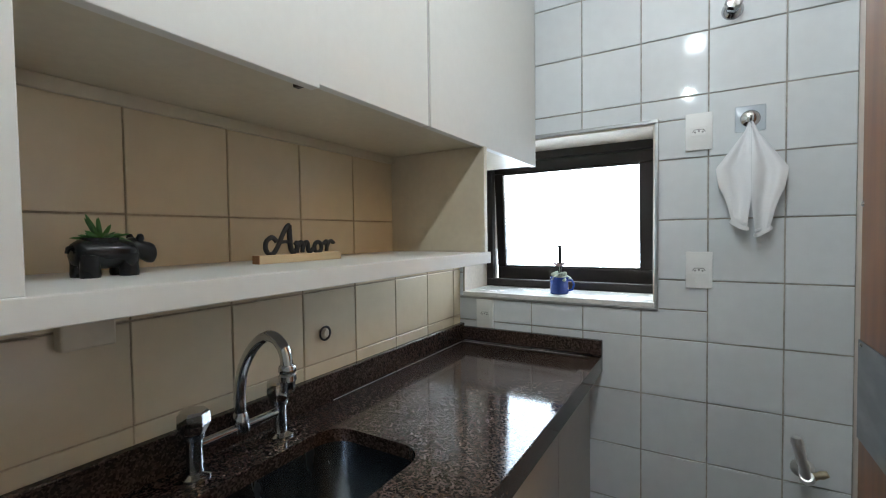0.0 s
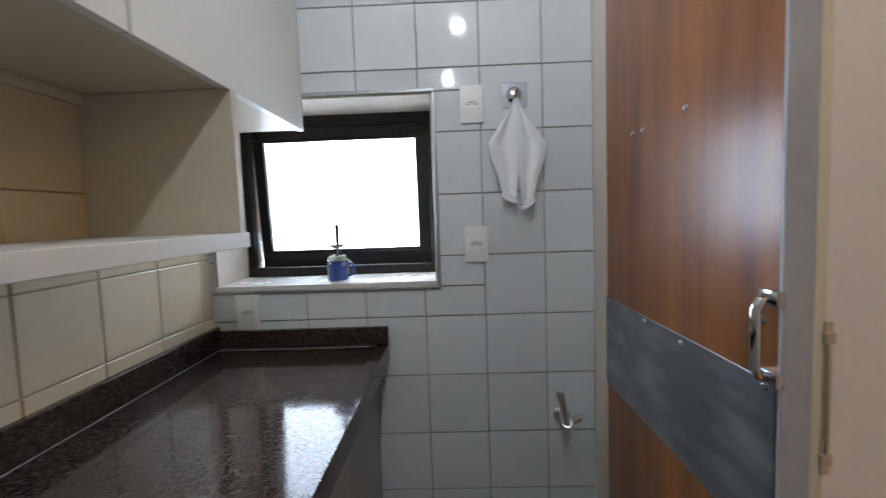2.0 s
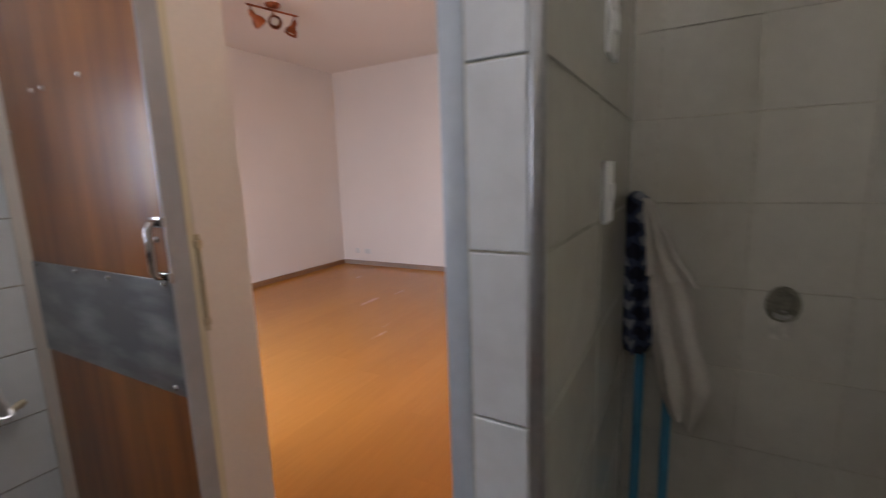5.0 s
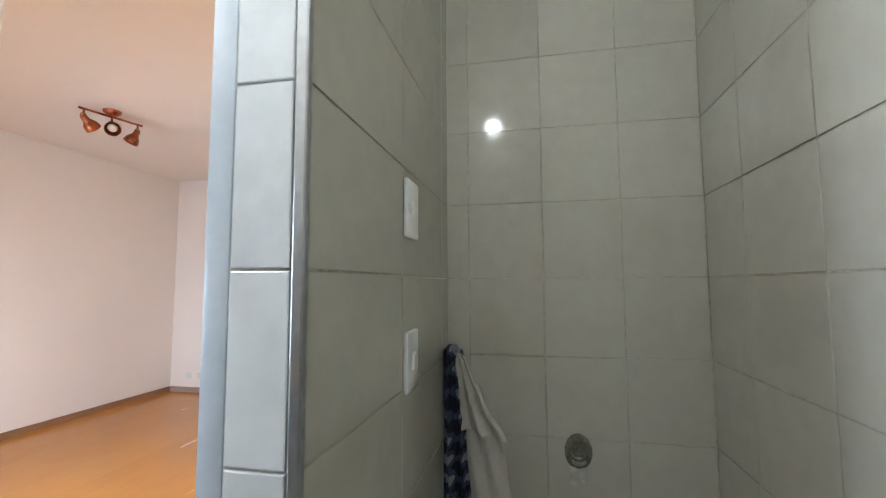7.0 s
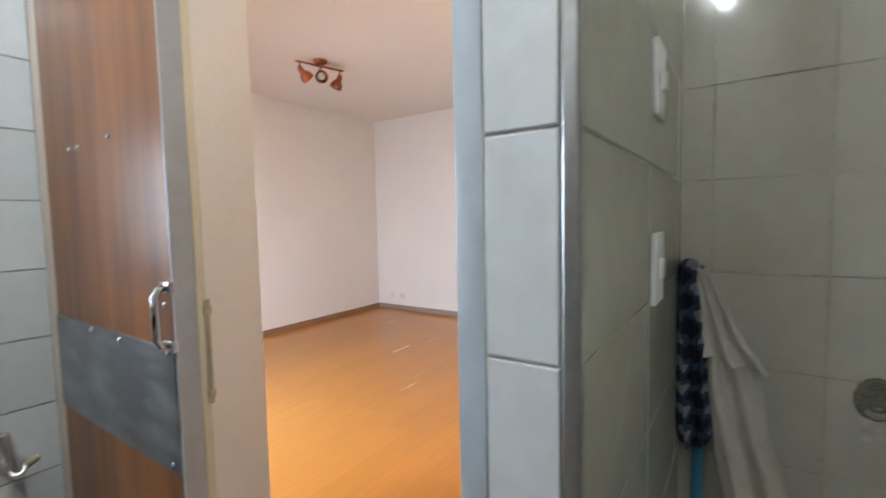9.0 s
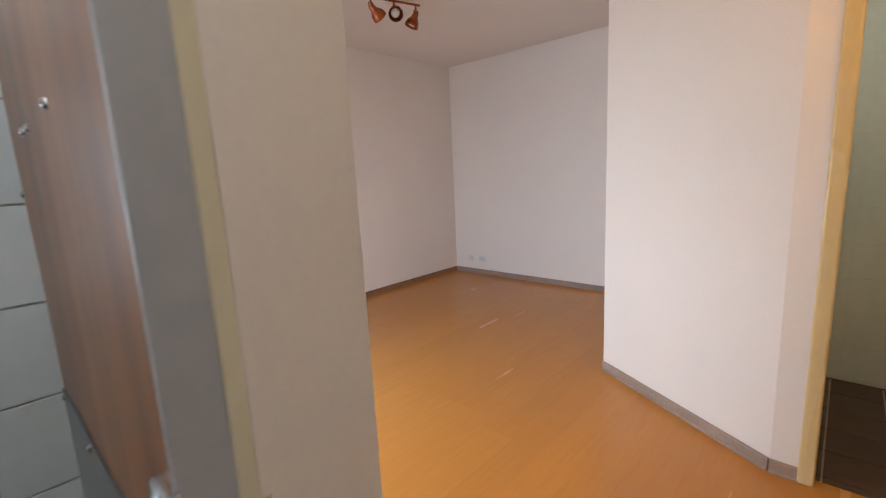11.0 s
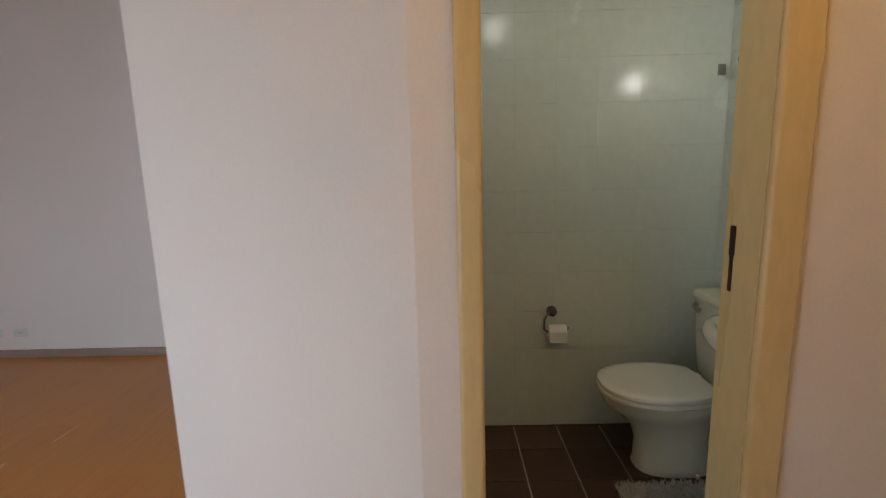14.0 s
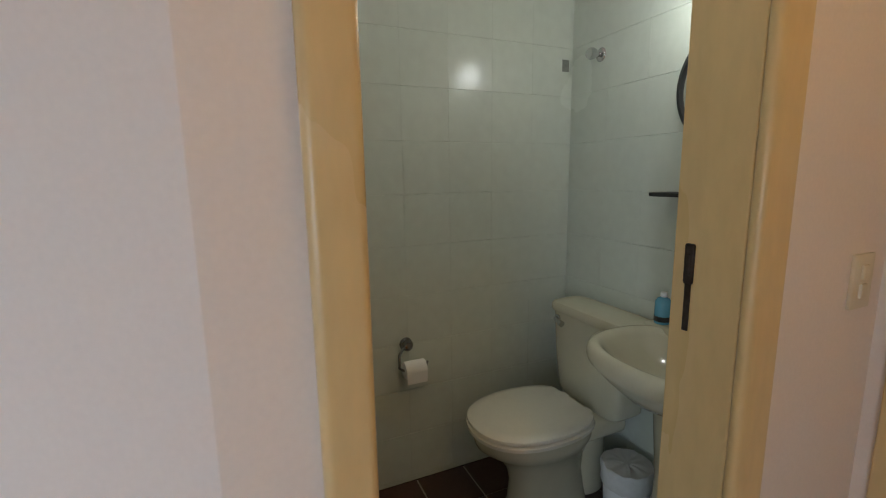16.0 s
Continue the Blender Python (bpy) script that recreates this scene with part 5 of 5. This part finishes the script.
# blue mug with a little plant on the sill
def mug():
    t = thing("mug", T((-0.350, 1.735, 1.157)) @ Matrix.Scale(1.12, 4), "cobalt blue enamel mug used as a plant pot", "mug")
    part("body", lathe([(0.0, 0.0), (0.030, 0.0), (0.032, 0.003), (0.033, 0.055), (0.0345, 0.060), (0.032, 0.060), (0.031, 0.052), (0.0, 0.050)]), BLUE_MUG, t, smooth=True)
    part("handle", tube([(0.031, -0.004, 0.048), (0.046, -0.006, 0.050), (0.054, -0.007, 0.036), (0.048, -0.006, 0.018), (0.031, -0.004, 0.012)], 0.0042, 10), BLUE_MUG, t, smooth=True)
    p = thing("potted_succulent", T((-0.350, 1.735, 1.214)) @ Matrix.Scale(1.15, 4), "grey-green rosette succulent with a pink flower in a mug", "plant")
    rng = random.Random(9)
    for k in range(22):
        a, l, up = k * 2.4, rng.uniform(0.02, 0.044), rng.uniform(-0.1, 0.9)
        d = Vector((math.cos(a) * math.cos(up), math.sin(a) * math.cos(up), math.sin(up)))
        pts = [d * (l * q) + Vector((0, 0, 0.012 - 0.014 * q * q)) for q in (0.05, 0.35, 0.65, 0.88, 1.0)]
        part("leaf", tube(pts, [0.004, 0.008, 0.010, 0.007, 0.001], 8, 0.35), PALE_LEAF, p, smooth=True)
    part("stem", tube([(0.004, 0, 0.0), (0.002, 0, 0.03), (0.0, 0, 0.045)], 0.0018, 6), PALE_LEAF, p, smooth=True)
    for k in range(7):
        a = k * 0.9
        pts = [Vector((0.0 + math.cos(a) * 0.022 * q, math.sin(a) * 0.014 * q, 0.045 + 0.012 * q)) for q in (0.05, 0.5, 0.8, 1.0)]
        part("petal", tube(pts, [0.003, 0.006, 0.005, 0.001], 8, 0.4), PINK, p, smooth=True)
    part("stake", box(-0.005, 0.006, 0.004, 0.011, -0.02, 0.118, 0.001), MATT_BLACK, p, "black upright plant stake")


mug()

# ---- laundry niche ----
pipe = thing("pipe_stub", pose(1.215, -0.266, 1.0, 0, -90, 0), "grimy round pipe outlet with stained plaster on tiles", "pipe outlet")
part("patch", lathe([(0.0, 0.004), (0.028, 0.0035), (0.034, 0.0)][::-1], steps=14, sx=1.3), mat("stained_mortar", (0.20, 0.19, 0.145), 0.9, var=0.4, scale=30, fine=120, bump=0.5), pipe)
part("ring", lathe([(0.023, 0.003), (0.024, 0.010), (0.019, 0.012), (0.018, 0.005), (0.0, 0.004)], T((0.006, 0, 0)), 20, 1.15), mat("grimy_grey_plastic", (0.17, 0.16, 0.125), 0.7, var=0.35, scale=40, fine=120, bump=0.3), pipe, smooth=True)
part("cap", lathe([(0.013, 0.004), (0.014, 0.008), (0.009, 0.010), (0.0, 0.010)], T((-0.022, 0, 0.0)), 14, 0.8, 1.3), GROUT, pipe, smooth=True)
part("drip_stain", box(-0.082, -0.036, -0.020, 0.022, 0.0005, 0.0015), mat("lime_stain", (0.52, 0.50, 0.45), 0.8, var=0.2, scale=25, bump=0.2), pipe, "pale lime stain below the outlet")


def draped(name, label, place, spine, mt, seed, group=""):
    """A cloth draped over a pole's top; spine lists (y offset, half width, z, bulge)."""
    t = thing(name, place, label, "cloth", group)
    bm = bmesh.new()
    rings = []
    steps = 44
    for i in range(steps + 1):
        f = i / steps * (len(spine) - 1)
        k = min(int(f), len(spine) - 2)
        q = f - k
        q = q * q * (3 - 2 * q)
        oy, hw, z, b = (spine[k][j] + (spine[k + 1][j] - spine[k][j]) * q for j in range(4))
        ring = []
        for j in range(72):
            a = 2 * math.pi * j / 72
            rip = 1 + 0.34 * math.sin(6 * a + seed + 1.2 * math.sin(i * 0.11 + seed)) + 0.22 * math.sin(13 * a + i * 0.12) + 0.45 * noise.noise((math.cos(a) * 2.4, math.sin(a) * 2.4, i * 0.11 + seed))
            ring.append(Vector((b * math.sin(a) * rip, oy + hw * math.cos(a) * (0.9 + 0.1 * rip) + 0.006 * noise.noise((i * 0.15, seed, a)), z)))
        rings.append(ring)
    add_loft(bm, rings)
    bmesh.ops.recalc_face_normals(bm, faces=bm.faces)
    part("cloth", bm, mt, t, smooth=True)
    return t


draped("checked_cloth", "navy and grey checked cloth draped over a broom", (1.165, 0.0, 0), [(0.040, 0.010, 1.262, 0.008), (0.040, 0.023, 1.248, 0.020), (0.038, 0.025, 1.18, 0.024), (0.034, 0.029, 1.08, 0.028), (0.030, 0.034, 0.98, 0.030), (0.029, 0.036, 0.90, 0.030), (0.030, 0.026, 0.860, 0.024)], CHECK, 2)


def layered_cloth():
    """A thin cloth doubled over a broom: a short upper flap with a pointed corner over a long lower fall; rows of (height, one edge, the other)."""
    t = thing("floor_cloth", pose(1.150, 0, 0, 0, 0, 90), "worn grey cotton floor cloth draped over a broom", "cloth")
    layers = (
        ("lower_fall", 0.008, 5, ((1.17, 0.010, -0.030), (1.08, 0.006, -0.070), (1.00, 0.002, -0.090), (0.92, -0.006, -0.100), (0.85, -0.014, -0.122), (0.79, -0.024, -0.136), (0.74, -0.038, -0.128), (0.70, -0.058, -0.112))),
        ("upper_flap", 0.030, 2, ((1.248, 0.024, 0.010), (1.235, 0.024, 0.000), (1.19, 0.018, -0.018), (1.14, 0.014, -0.046), (1.10, 0.010, -0.076), (1.068, 0.010, -0.098))))
    for name, out, seed, rows in layers:
        grid = []
        for i in range(41):
            f = i / 40 * (len(rows) - 1)
            k = min(int(f), len(rows) - 2)
            z, a, b = (rows[k][j] + (rows[k + 1][j] - rows[k][j]) * (f - k) for j in range(3))
            line = []
            for j in range(25):
                u = j / 24
                q = i / 40
                fold = (0.004 + 0.010 * q) * math.sin(u * 13 + seed + 2.0 * noise.noise((q * 2, seed, 0))) + 0.012 * noise.noise((u * 3, q * 5, seed))
                sag = -0.020 * u * q if seed == 2 else 0.010 * math.sin(u * 7) * q
                line.append(Vector((a + (b - a) * u + 0.004 * noise.noise((q * 9, seed, 3)), out + fold, z + sag + 0.006 * noise.noise((u * 4, seed, q * 3)))))
            grid.append(line)
        part(name, skin(bmesh.new(), grid, 0.003), GREY_CLOTH, t, smooth=True)


layered_cloth()
for y, lab in ((0.022, "blue plastic broom leaning in the niche under a checked cloth"), (-0.045, "blue plastic squeegee leaning in the niche under a grey cloth")):
    b = thing("broom", T((1.187, y, 0)), lab, "broom", "brooms in the niche")
    part("pole", tube([(-0.06, 0.0, 0.05), (-0.02, 0, 0.6), (0.005, 0.0, 1.02)], 0.0115, 14), POLE, b, smooth=True)
    part("head", box(-0.16, 0.04, -0.022, 0.022, 0.0, 0.06, 0.01, 3), MATT_BLACK, b, smooth=True)

# ---- kitchen ceiling lamp ----


def spot_lamp(name, m, label, mt, lit, aims, half):
    """A ceiling bar with three tilting shades; local z is up, the bar runs along x."""
    t = thing(name, m, label, "ceiling lamp")
    part("canopy", lathe([(0.0, -0.030), (0.035, -0.028), (0.052, -0.014), (0.055, 0.0)], steps=28), mt, t, smooth=True)
    part("bar", tube([(-half - 0.03, 0, -0.042), (0, 0, -0.042), (half + 0.03, 0, -0.042)], 0.0075, 10), mt, t, smooth=True)
    for x, (tilt, turn) in zip((-half, 0.0, half), aims):
        s = part("bracket", tube([(x, 0, -0.042), (x, 0, -0.075)], 0.006, 10), mt, t, smooth=True)
        bm = bmesh.new()
        add_tube(bm, arc((x, 0, -0.088), 0.017, 0, 360, 16), 0.0028, 6)
        part("yoke", bm, mt, t, smooth=True)
        mm = T((x, 0, -0.095)) @ pose(0, 0, 0, tilt, 0, turn)
        sh = part("shade", lathe([(0.0, 0.012), (0.014, 0.012), (0.019, 0.004), (0.022, -0.028), (0.030, -0.040), (0.042, -0.058), (0.047, -0.078), (0.048, -0.092), (0.0455, -0.092), (0.040, -0.062), (0.026, -0.040), (0.0, -0.036)], mm, 24), mt, t, smooth=True)
        part("bulb", lathe([(0.0, -0.084), (0.020, -0.082), (0.030, -0.070), (0.022, -0.048), (0.014, -0.042), (0.0, -0.040)][::-1], mm, 18), BULB if lit else OFF_BULB, t, "frosted bulb", smooth=True)
    return t


spot_lamp("ceiling_spot_bar", pose(2.99, 3.27, 2.88, 0, 0, -15) @ Matrix.Scale(1.22, 4), "copper ceiling bar with three tilting spotlights, unlit", COPPER, False, ((52, -75), (55, 160), (24, 60)), 0.165)
kl = thing("kitchen_ceiling_lamp", T((0.07, 0.42, ZC)), "ceiling bar with three bare lit bulbs", "ceiling lamp")
part("canopy", lathe([(0.0, -0.03), (0.05, -0.026), (0.06, 0.0)], steps=24), PLASTIC, kl, smooth=True)
part("bar", box(-0.03, 0.03, -0.46, 0.46, -0.05, -0.02, 0.006), PLASTIC, kl)
for dy in (-0.39, -0.23, 0.40):
    part("socket", lathe([(0.016, -0.115), (0.02, -0.05), (0.0, -0.05)], T((0, dy, 0)), 16), PLASTIC, kl, smooth=True)
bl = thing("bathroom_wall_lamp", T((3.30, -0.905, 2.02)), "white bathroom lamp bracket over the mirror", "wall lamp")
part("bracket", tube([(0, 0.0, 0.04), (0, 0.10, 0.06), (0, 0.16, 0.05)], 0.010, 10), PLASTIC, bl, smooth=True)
bc = thing("bathroom_ceiling_lamp", T((3.28, 0.20, 2.45)), "plain white bathroom ceiling lamp holder", "ceiling lamp")
part("holder", lathe([(0.03, -0.015), (0.045, -0.006), (0.05, 0.0)], steps=20), PLASTIC, bc, smooth=True)

# ---- bathroom small things ----
tp = thing("toilet_roll_holder", T((4.057, -0.020, 0.684)), "chrome toilet roll holder on pale green tiles", "holder")
part("rosette", lathe([(0.0, 0.046), (0.018, 0.042), (0.026, 0.028), (0.022, 0.012), (0.030, 0.0)][::-1], pose(0, 0, 0, 0, -90, 0), 20), DARK_CHROME, tp, smooth=True)
part("wire", tube([(-0.03, 0.004, 0.0), (-0.045, 0.030, -0.006), (-0.052, 0.048, -0.03), (-0.055, 0.050, -0.085), (-0.055, 0.030, -0.10), (-0.055, -0.075, -0.10), (-0.055, -0.080, -0.075)], 0.006, 10), DARK_CHROME, tp, smooth=True)
roll = thing("toilet_roll", T((4.004, -0.040, 0.584)), "white toilet paper roll on a chrome holder", "toilet roll")
core = part("roll", lathe([(0.016, -0.048), (0.036, -0.048), (0.038, -0.045), (0.038, 0.045), (0.036, 0.048), (0.016, 0.048), (0.016, -0.048)], pose(0, 0, 0, 90, 0, 0), 28), PAPER, roll, smooth=True)
part("tail", box(-0.0385, -0.0375, -0.046, 0.046, -0.052, 0.0), PAPER, core)

sv = thing("shower_valve", pose(3.868, -0.905, 1.938, -90, 0, 0), "chrome round shower valve on pale green tiles", "valve")
part("flange", lathe([(0.0, 0.012), (0.022, 0.011), (0.030, 0.004), (0.031, 0.0)][::-1]), CHROME, sv, smooth=True)
part("knob", lathe([(0.010, 0.008), (0.011, 0.035), (0.022, 0.042), (0.026, 0.056), (0.022, 0.072), (0.0, 0.076)], steps=24), CHROME, sv, smooth=True)
mk = thing("tile_patch", T((4.0575, -0.862, 1.93)), "small grey mended patch on the tiles", "patch")
part("patch", box(-0.0015, 0.0, -0.02, 0.02, -0.027, 0.027), mat("grey_filler", (0.24, 0.25, 0.22), 0.8, var=0.15, scale=30, bump=0.1), mk)

mir = thing("mirror", pose(3.246, -0.904, 1.71, -90, 0, 0), "round mirror with a thin black frame", "mirror")
part("frame", lathe([(0.205, 0.0), (0.215, 0.004), (0.215, 0.018), (0.203, 0.020), (0.200, 0.010), (0.200, 0.0)], steps=48), MATT_BLACK, mir, smooth=True)
part("glass", lathe([(0.2, 0.0), (0.2, 0.008), (0.0, 0.008)], steps=48), mat("mirror_silver", (0.9, 0.9, 0.9), 0.03, 1.0, var=0.0, bump=0), mir)
bs = thing("bathroom_shelf", T((3.285, -0.904, 1.335)), "thin matt black bathroom shelf", "shelf")
part("board", box(-0.24, 0.190, 0, 0.11, 0.0, 0.014, 0.001), MATT_BLACK, bs)
sb = thing("soap_bottle", T((3.432, -0.858, 0.8465)), "clear bottle of blue liquid soap on the washbasin", "bottle")
bottle = part("body", lathe([(0.0, 0.0), (0.028, 0.0), (0.030, 0.004), (0.030, 0.085), (0.022, 0.098), (0.011, 0.104)], steps=20), LIQUID, sb, smooth=True)
part("label", lathe([(0.0306, 0.010), (0.0306, 0.030)], steps=20), MATT_BLACK, bottle, "dark label band")
part("cap", lathe([(0.010, 0.103), (0.012, 0.106), (0.012, 0.122), (0.0, 0.124)], steps=16), PLASTIC, bottle, smooth=True)
bn = thing("waste_bin", T((3.475, -0.765, 0.0)), "white waste bin lined with a plastic bag", "bin")
part("bucket", lathe([(0.0, 0.0), (0.080, 0.0), (0.083, 0.005), (0.096, 0.235), (0.093, 0.235), (0.081, 0.012), (0.0, 0.012)], steps=28), PLASTIC, bn, smooth=True)
bm = bmesh.new()
rings = []
for r, z in ((0.101, 0.165), (0.1015, 0.20), (0.104, 0.236), (0.098, 0.248), (0.088, 0.246), (0.05, 0.252), (0.015, 0.249)):
    rings.append([Vector((r * (1 + 0.035 * noise.noise((math.cos(a) * 3, math.sin(a) * 3, z * 22))) * math.cos(a), r * (1 + 0.035 * noise.noise((math.cos(a) * 3, math.sin(a) * 3, z * 22))) * math.sin(a), z + 0.010 * noise.noise((math.cos(a) * 4, math.sin(a) * 4, r * 9)))) for a in [2 * math.pi * k / 40 for k in range(40)]])
add_loft(bm, rings)
part("bag", bm, BAG, bn, "crumpled translucent bag folded over the rim", smooth=True)


def shaggy_rug():
    """A small shag rug: a thin backing and a few thousand short tufts."""
    t = thing("bath_rug", T((3.34, -0.42, 0.0)), "pale grey shaggy bath rug in front of the toilet", "rug")
    part("backing", box(-0.19, 0.19, -0.21, 0.21, 0.0, 0.008, 0.003), RUG, t)
    rng = random.Random(21)
    verts, faces = [], []
    for _ in range(5200):
        x, y = rng.uniform(-0.20, 0.20), rng.uniform(-0.22, 0.22)
        a, l, lean = rng.uniform(0, 6.283), rng.uniform(0.018, 0.034), rng.uniform(0.006, 0.022)
        w = 0.0024
        dx, dy = math.cos(a), math.sin(a)
        i = len(verts)
        verts += [(x - dy * w, y + dx * w, 0.004), (x + dy * w, y - dx * w, 0.004), (x + dx * lean * 0.5 + dy * w, y + dy * lean * 0.5 - dx * w, l * 0.7), (x + dx * lean * 0.5 - dy * w, y + dy * lean * 0.5 + dx * w, l * 0.7), (x + dx * lean * 1.3, y + dy * lean * 1.3, l)]
        faces += [(i, i + 1, i + 2, i + 3), (i + 3, i + 2, i + 4)]
    me = bpy.data.meshes.new("shag")
    me.from_pydata(verts, [], faces)
    me.materials.append(RUG)
    ob = new("shag", me)
    ob.parent = t
    tagged(ob, "long pale grey tufts", kind="stuff")


shaggy_rug()

# ---- hall, bedroom and second bathroom beyond ----
leaf = thing("bedroom_door", pose(2.076, 5.86, 0, 0, 0, 82), "white painted bedroom door standing open", "door")
door_leaf = part("leaf", box(0.0, 0.74, -0.018, 0.018, 0.008, 2.165, 0.003), LAMINATE, leaf)
part("handle", tube([(0.68, 0.018, 1.05), (0.68, 0.055, 1.05), (0.58, 0.06, 1.05)], 0.009, 10), DARK_METAL, door_leaf, "dark lever handle", smooth=True)
for z in (0.25, 1.05, 1.95):
    part("hinge", box(-0.012, 0.012, 0.010, 0.030, z - 0.045, z + 0.045, 0.003), DARK_METAL, door_leaf)
wd = thing("wardrobe", T((2.55, 7.8, 0)), "white bedroom wardrobe with a dark mirror panel", "wardrobe")
part("body", box(0.0, 1.0, -0.6, 1.5, 0, 2.5, 0.004), LAMINATE, wd)
part("dark_panel", box(-0.012, 0.0, 0.05, 0.55, 0.08, 2.2, 0.002), BLACK, wd, "dark glossy panel")
cab = thing("bathroom_cabinet", T((3.54, 5.3, 1.35)), "pale cabinet on the second bathroom wall", "cabinet")
part("body", box(-0.14, 0.0, -0.22, 0.42, -0.2, 0.55, 0.004), IVORY, cab)

# ---- tiles and planks ----
tiling(wall_window, (XL, YW, 0), (1, 0, 0), (0, 0, 1), (0.51 - XL, ZC), ((0.351 - XL) % 0.1965, 0.044), (0.1965, 0.1988), TILE, [(WIN[0] - XL - 0.001, WIN[1] - XL + 0.001, WIN[2] - 0.008, WIN[3] + 0.002)], gap=0.0042, rng=random.Random(1))
tiling(wall_left, (XL, -0.59, 0), (0, 1, 0), (0, 0, 1), (YW + 0.59, 1.66), ((0.394 + 0.59) % 0.199, 0.091), (0.199, 0.193), TILE_LEFT, gap=0.0036, depth=0.004, rng=random.Random(2))
tiling(wall_niche, (0.459, 0.066, 0), (1, 0, 0), (0, 0, 1), (1.22 - 0.459, ZC), (0.34, 0.03), (0.345, 0.2), NICHE_TILE, gap=0.0024, depth=0.0022, edge=0.001, rng=random.Random(3))
tiling(wall_niche, (0.454, 0.147, 0), (0, -1, 0), (0, 0, 1), (0.071, ZC), (0.0, 0.03), (0.2, 0.2), DIMMED_TILE, rng=random.Random(4))
tiling(wall_niche_back, (1.22, 0.066, 0), (0, -1, 0), (0, 0, 1), (0.65, ZC), (0.062, 0.03), (0.195, 0.2), NICHE_TILE, gap=0.0024, depth=0.0022, edge=0.001, rng=random.Random(6))
tiling(wall_south, (1.22, -0.584, 0), (-1, 0, 0), (0, 0, 1), (1.22 - XL, ZC), (0.2, 0.03), (0.24, 0.2), NICHE_TILE, gap=0.0024, depth=0.0022, edge=0.001, rng=random.Random(7))
tiling(wall_bath_back, (4.06, 0.62, 0), (0, -1, 0), (0, 0, 1), (1.525, 2.45), (0.865 % 0.2145, 0.023), (0.2145, 0.2205), BATH_TILE, gap=0.0022, gap_u=0.0002, depth=0.003, edge=0.0012, edge_u=0.0002, tilt=0.05, rng=random.Random(8))
tiling(wall_bath_side, (4.06, -0.905, 0), (-1, 0, 0), (0, 0, 1), (1.185, 2.45), (0.455 % 0.2145, 0.023), (0.2145, 0.2205), BATH_TILE, gap=0.0022, gap_u=0.0002, depth=0.003, edge=0.0012, edge_u=0.0002, tilt=0.05, rng=random.Random(9))
tiling(floor_bath, (2.80, -0.905, -0.008), (1, 0, 0), (0, 1, 0), (1.26, 1.525), (0.05, 0.115), (0.245, 0.245), BROWN_TILE, gap=0.008, depth=0.008, edge=0.002, tilt=0.15, name="floor_tile", rng=random.Random(10))
prng = random.Random(11)
y = 0.18
k = 0
while y < 4.685:
    h = min(0.19, 4.685 - y)
    tiling(floor_room, (0.617, y, -0.009), (1, 0, 0), (0, 1, 0), (4.633 if y > 0.62 else 2.183, h), (prng.uniform(0.1, 1.3), 0.0), (1.36, h + 0.001), PLANK, gap=0.0, depth=0.009, edge=0.00003, tilt=0.0, name="plank", rng=prng)
    y += 0.19
y = -0.69
while y < 0.18:
    h = min(0.19, 0.18 - y)
    tiling(floor_room, (1.38, y, -0.009), (1, 0, 0), (0, 1, 0), (1.42, h), (prng.uniform(0.1, 1.3), 0.0), (1.36, h + 0.001), PLANK, gap=0.0, depth=0.009, edge=0.00003, tilt=0.0, name="plank", rng=prng)
    y += 0.19
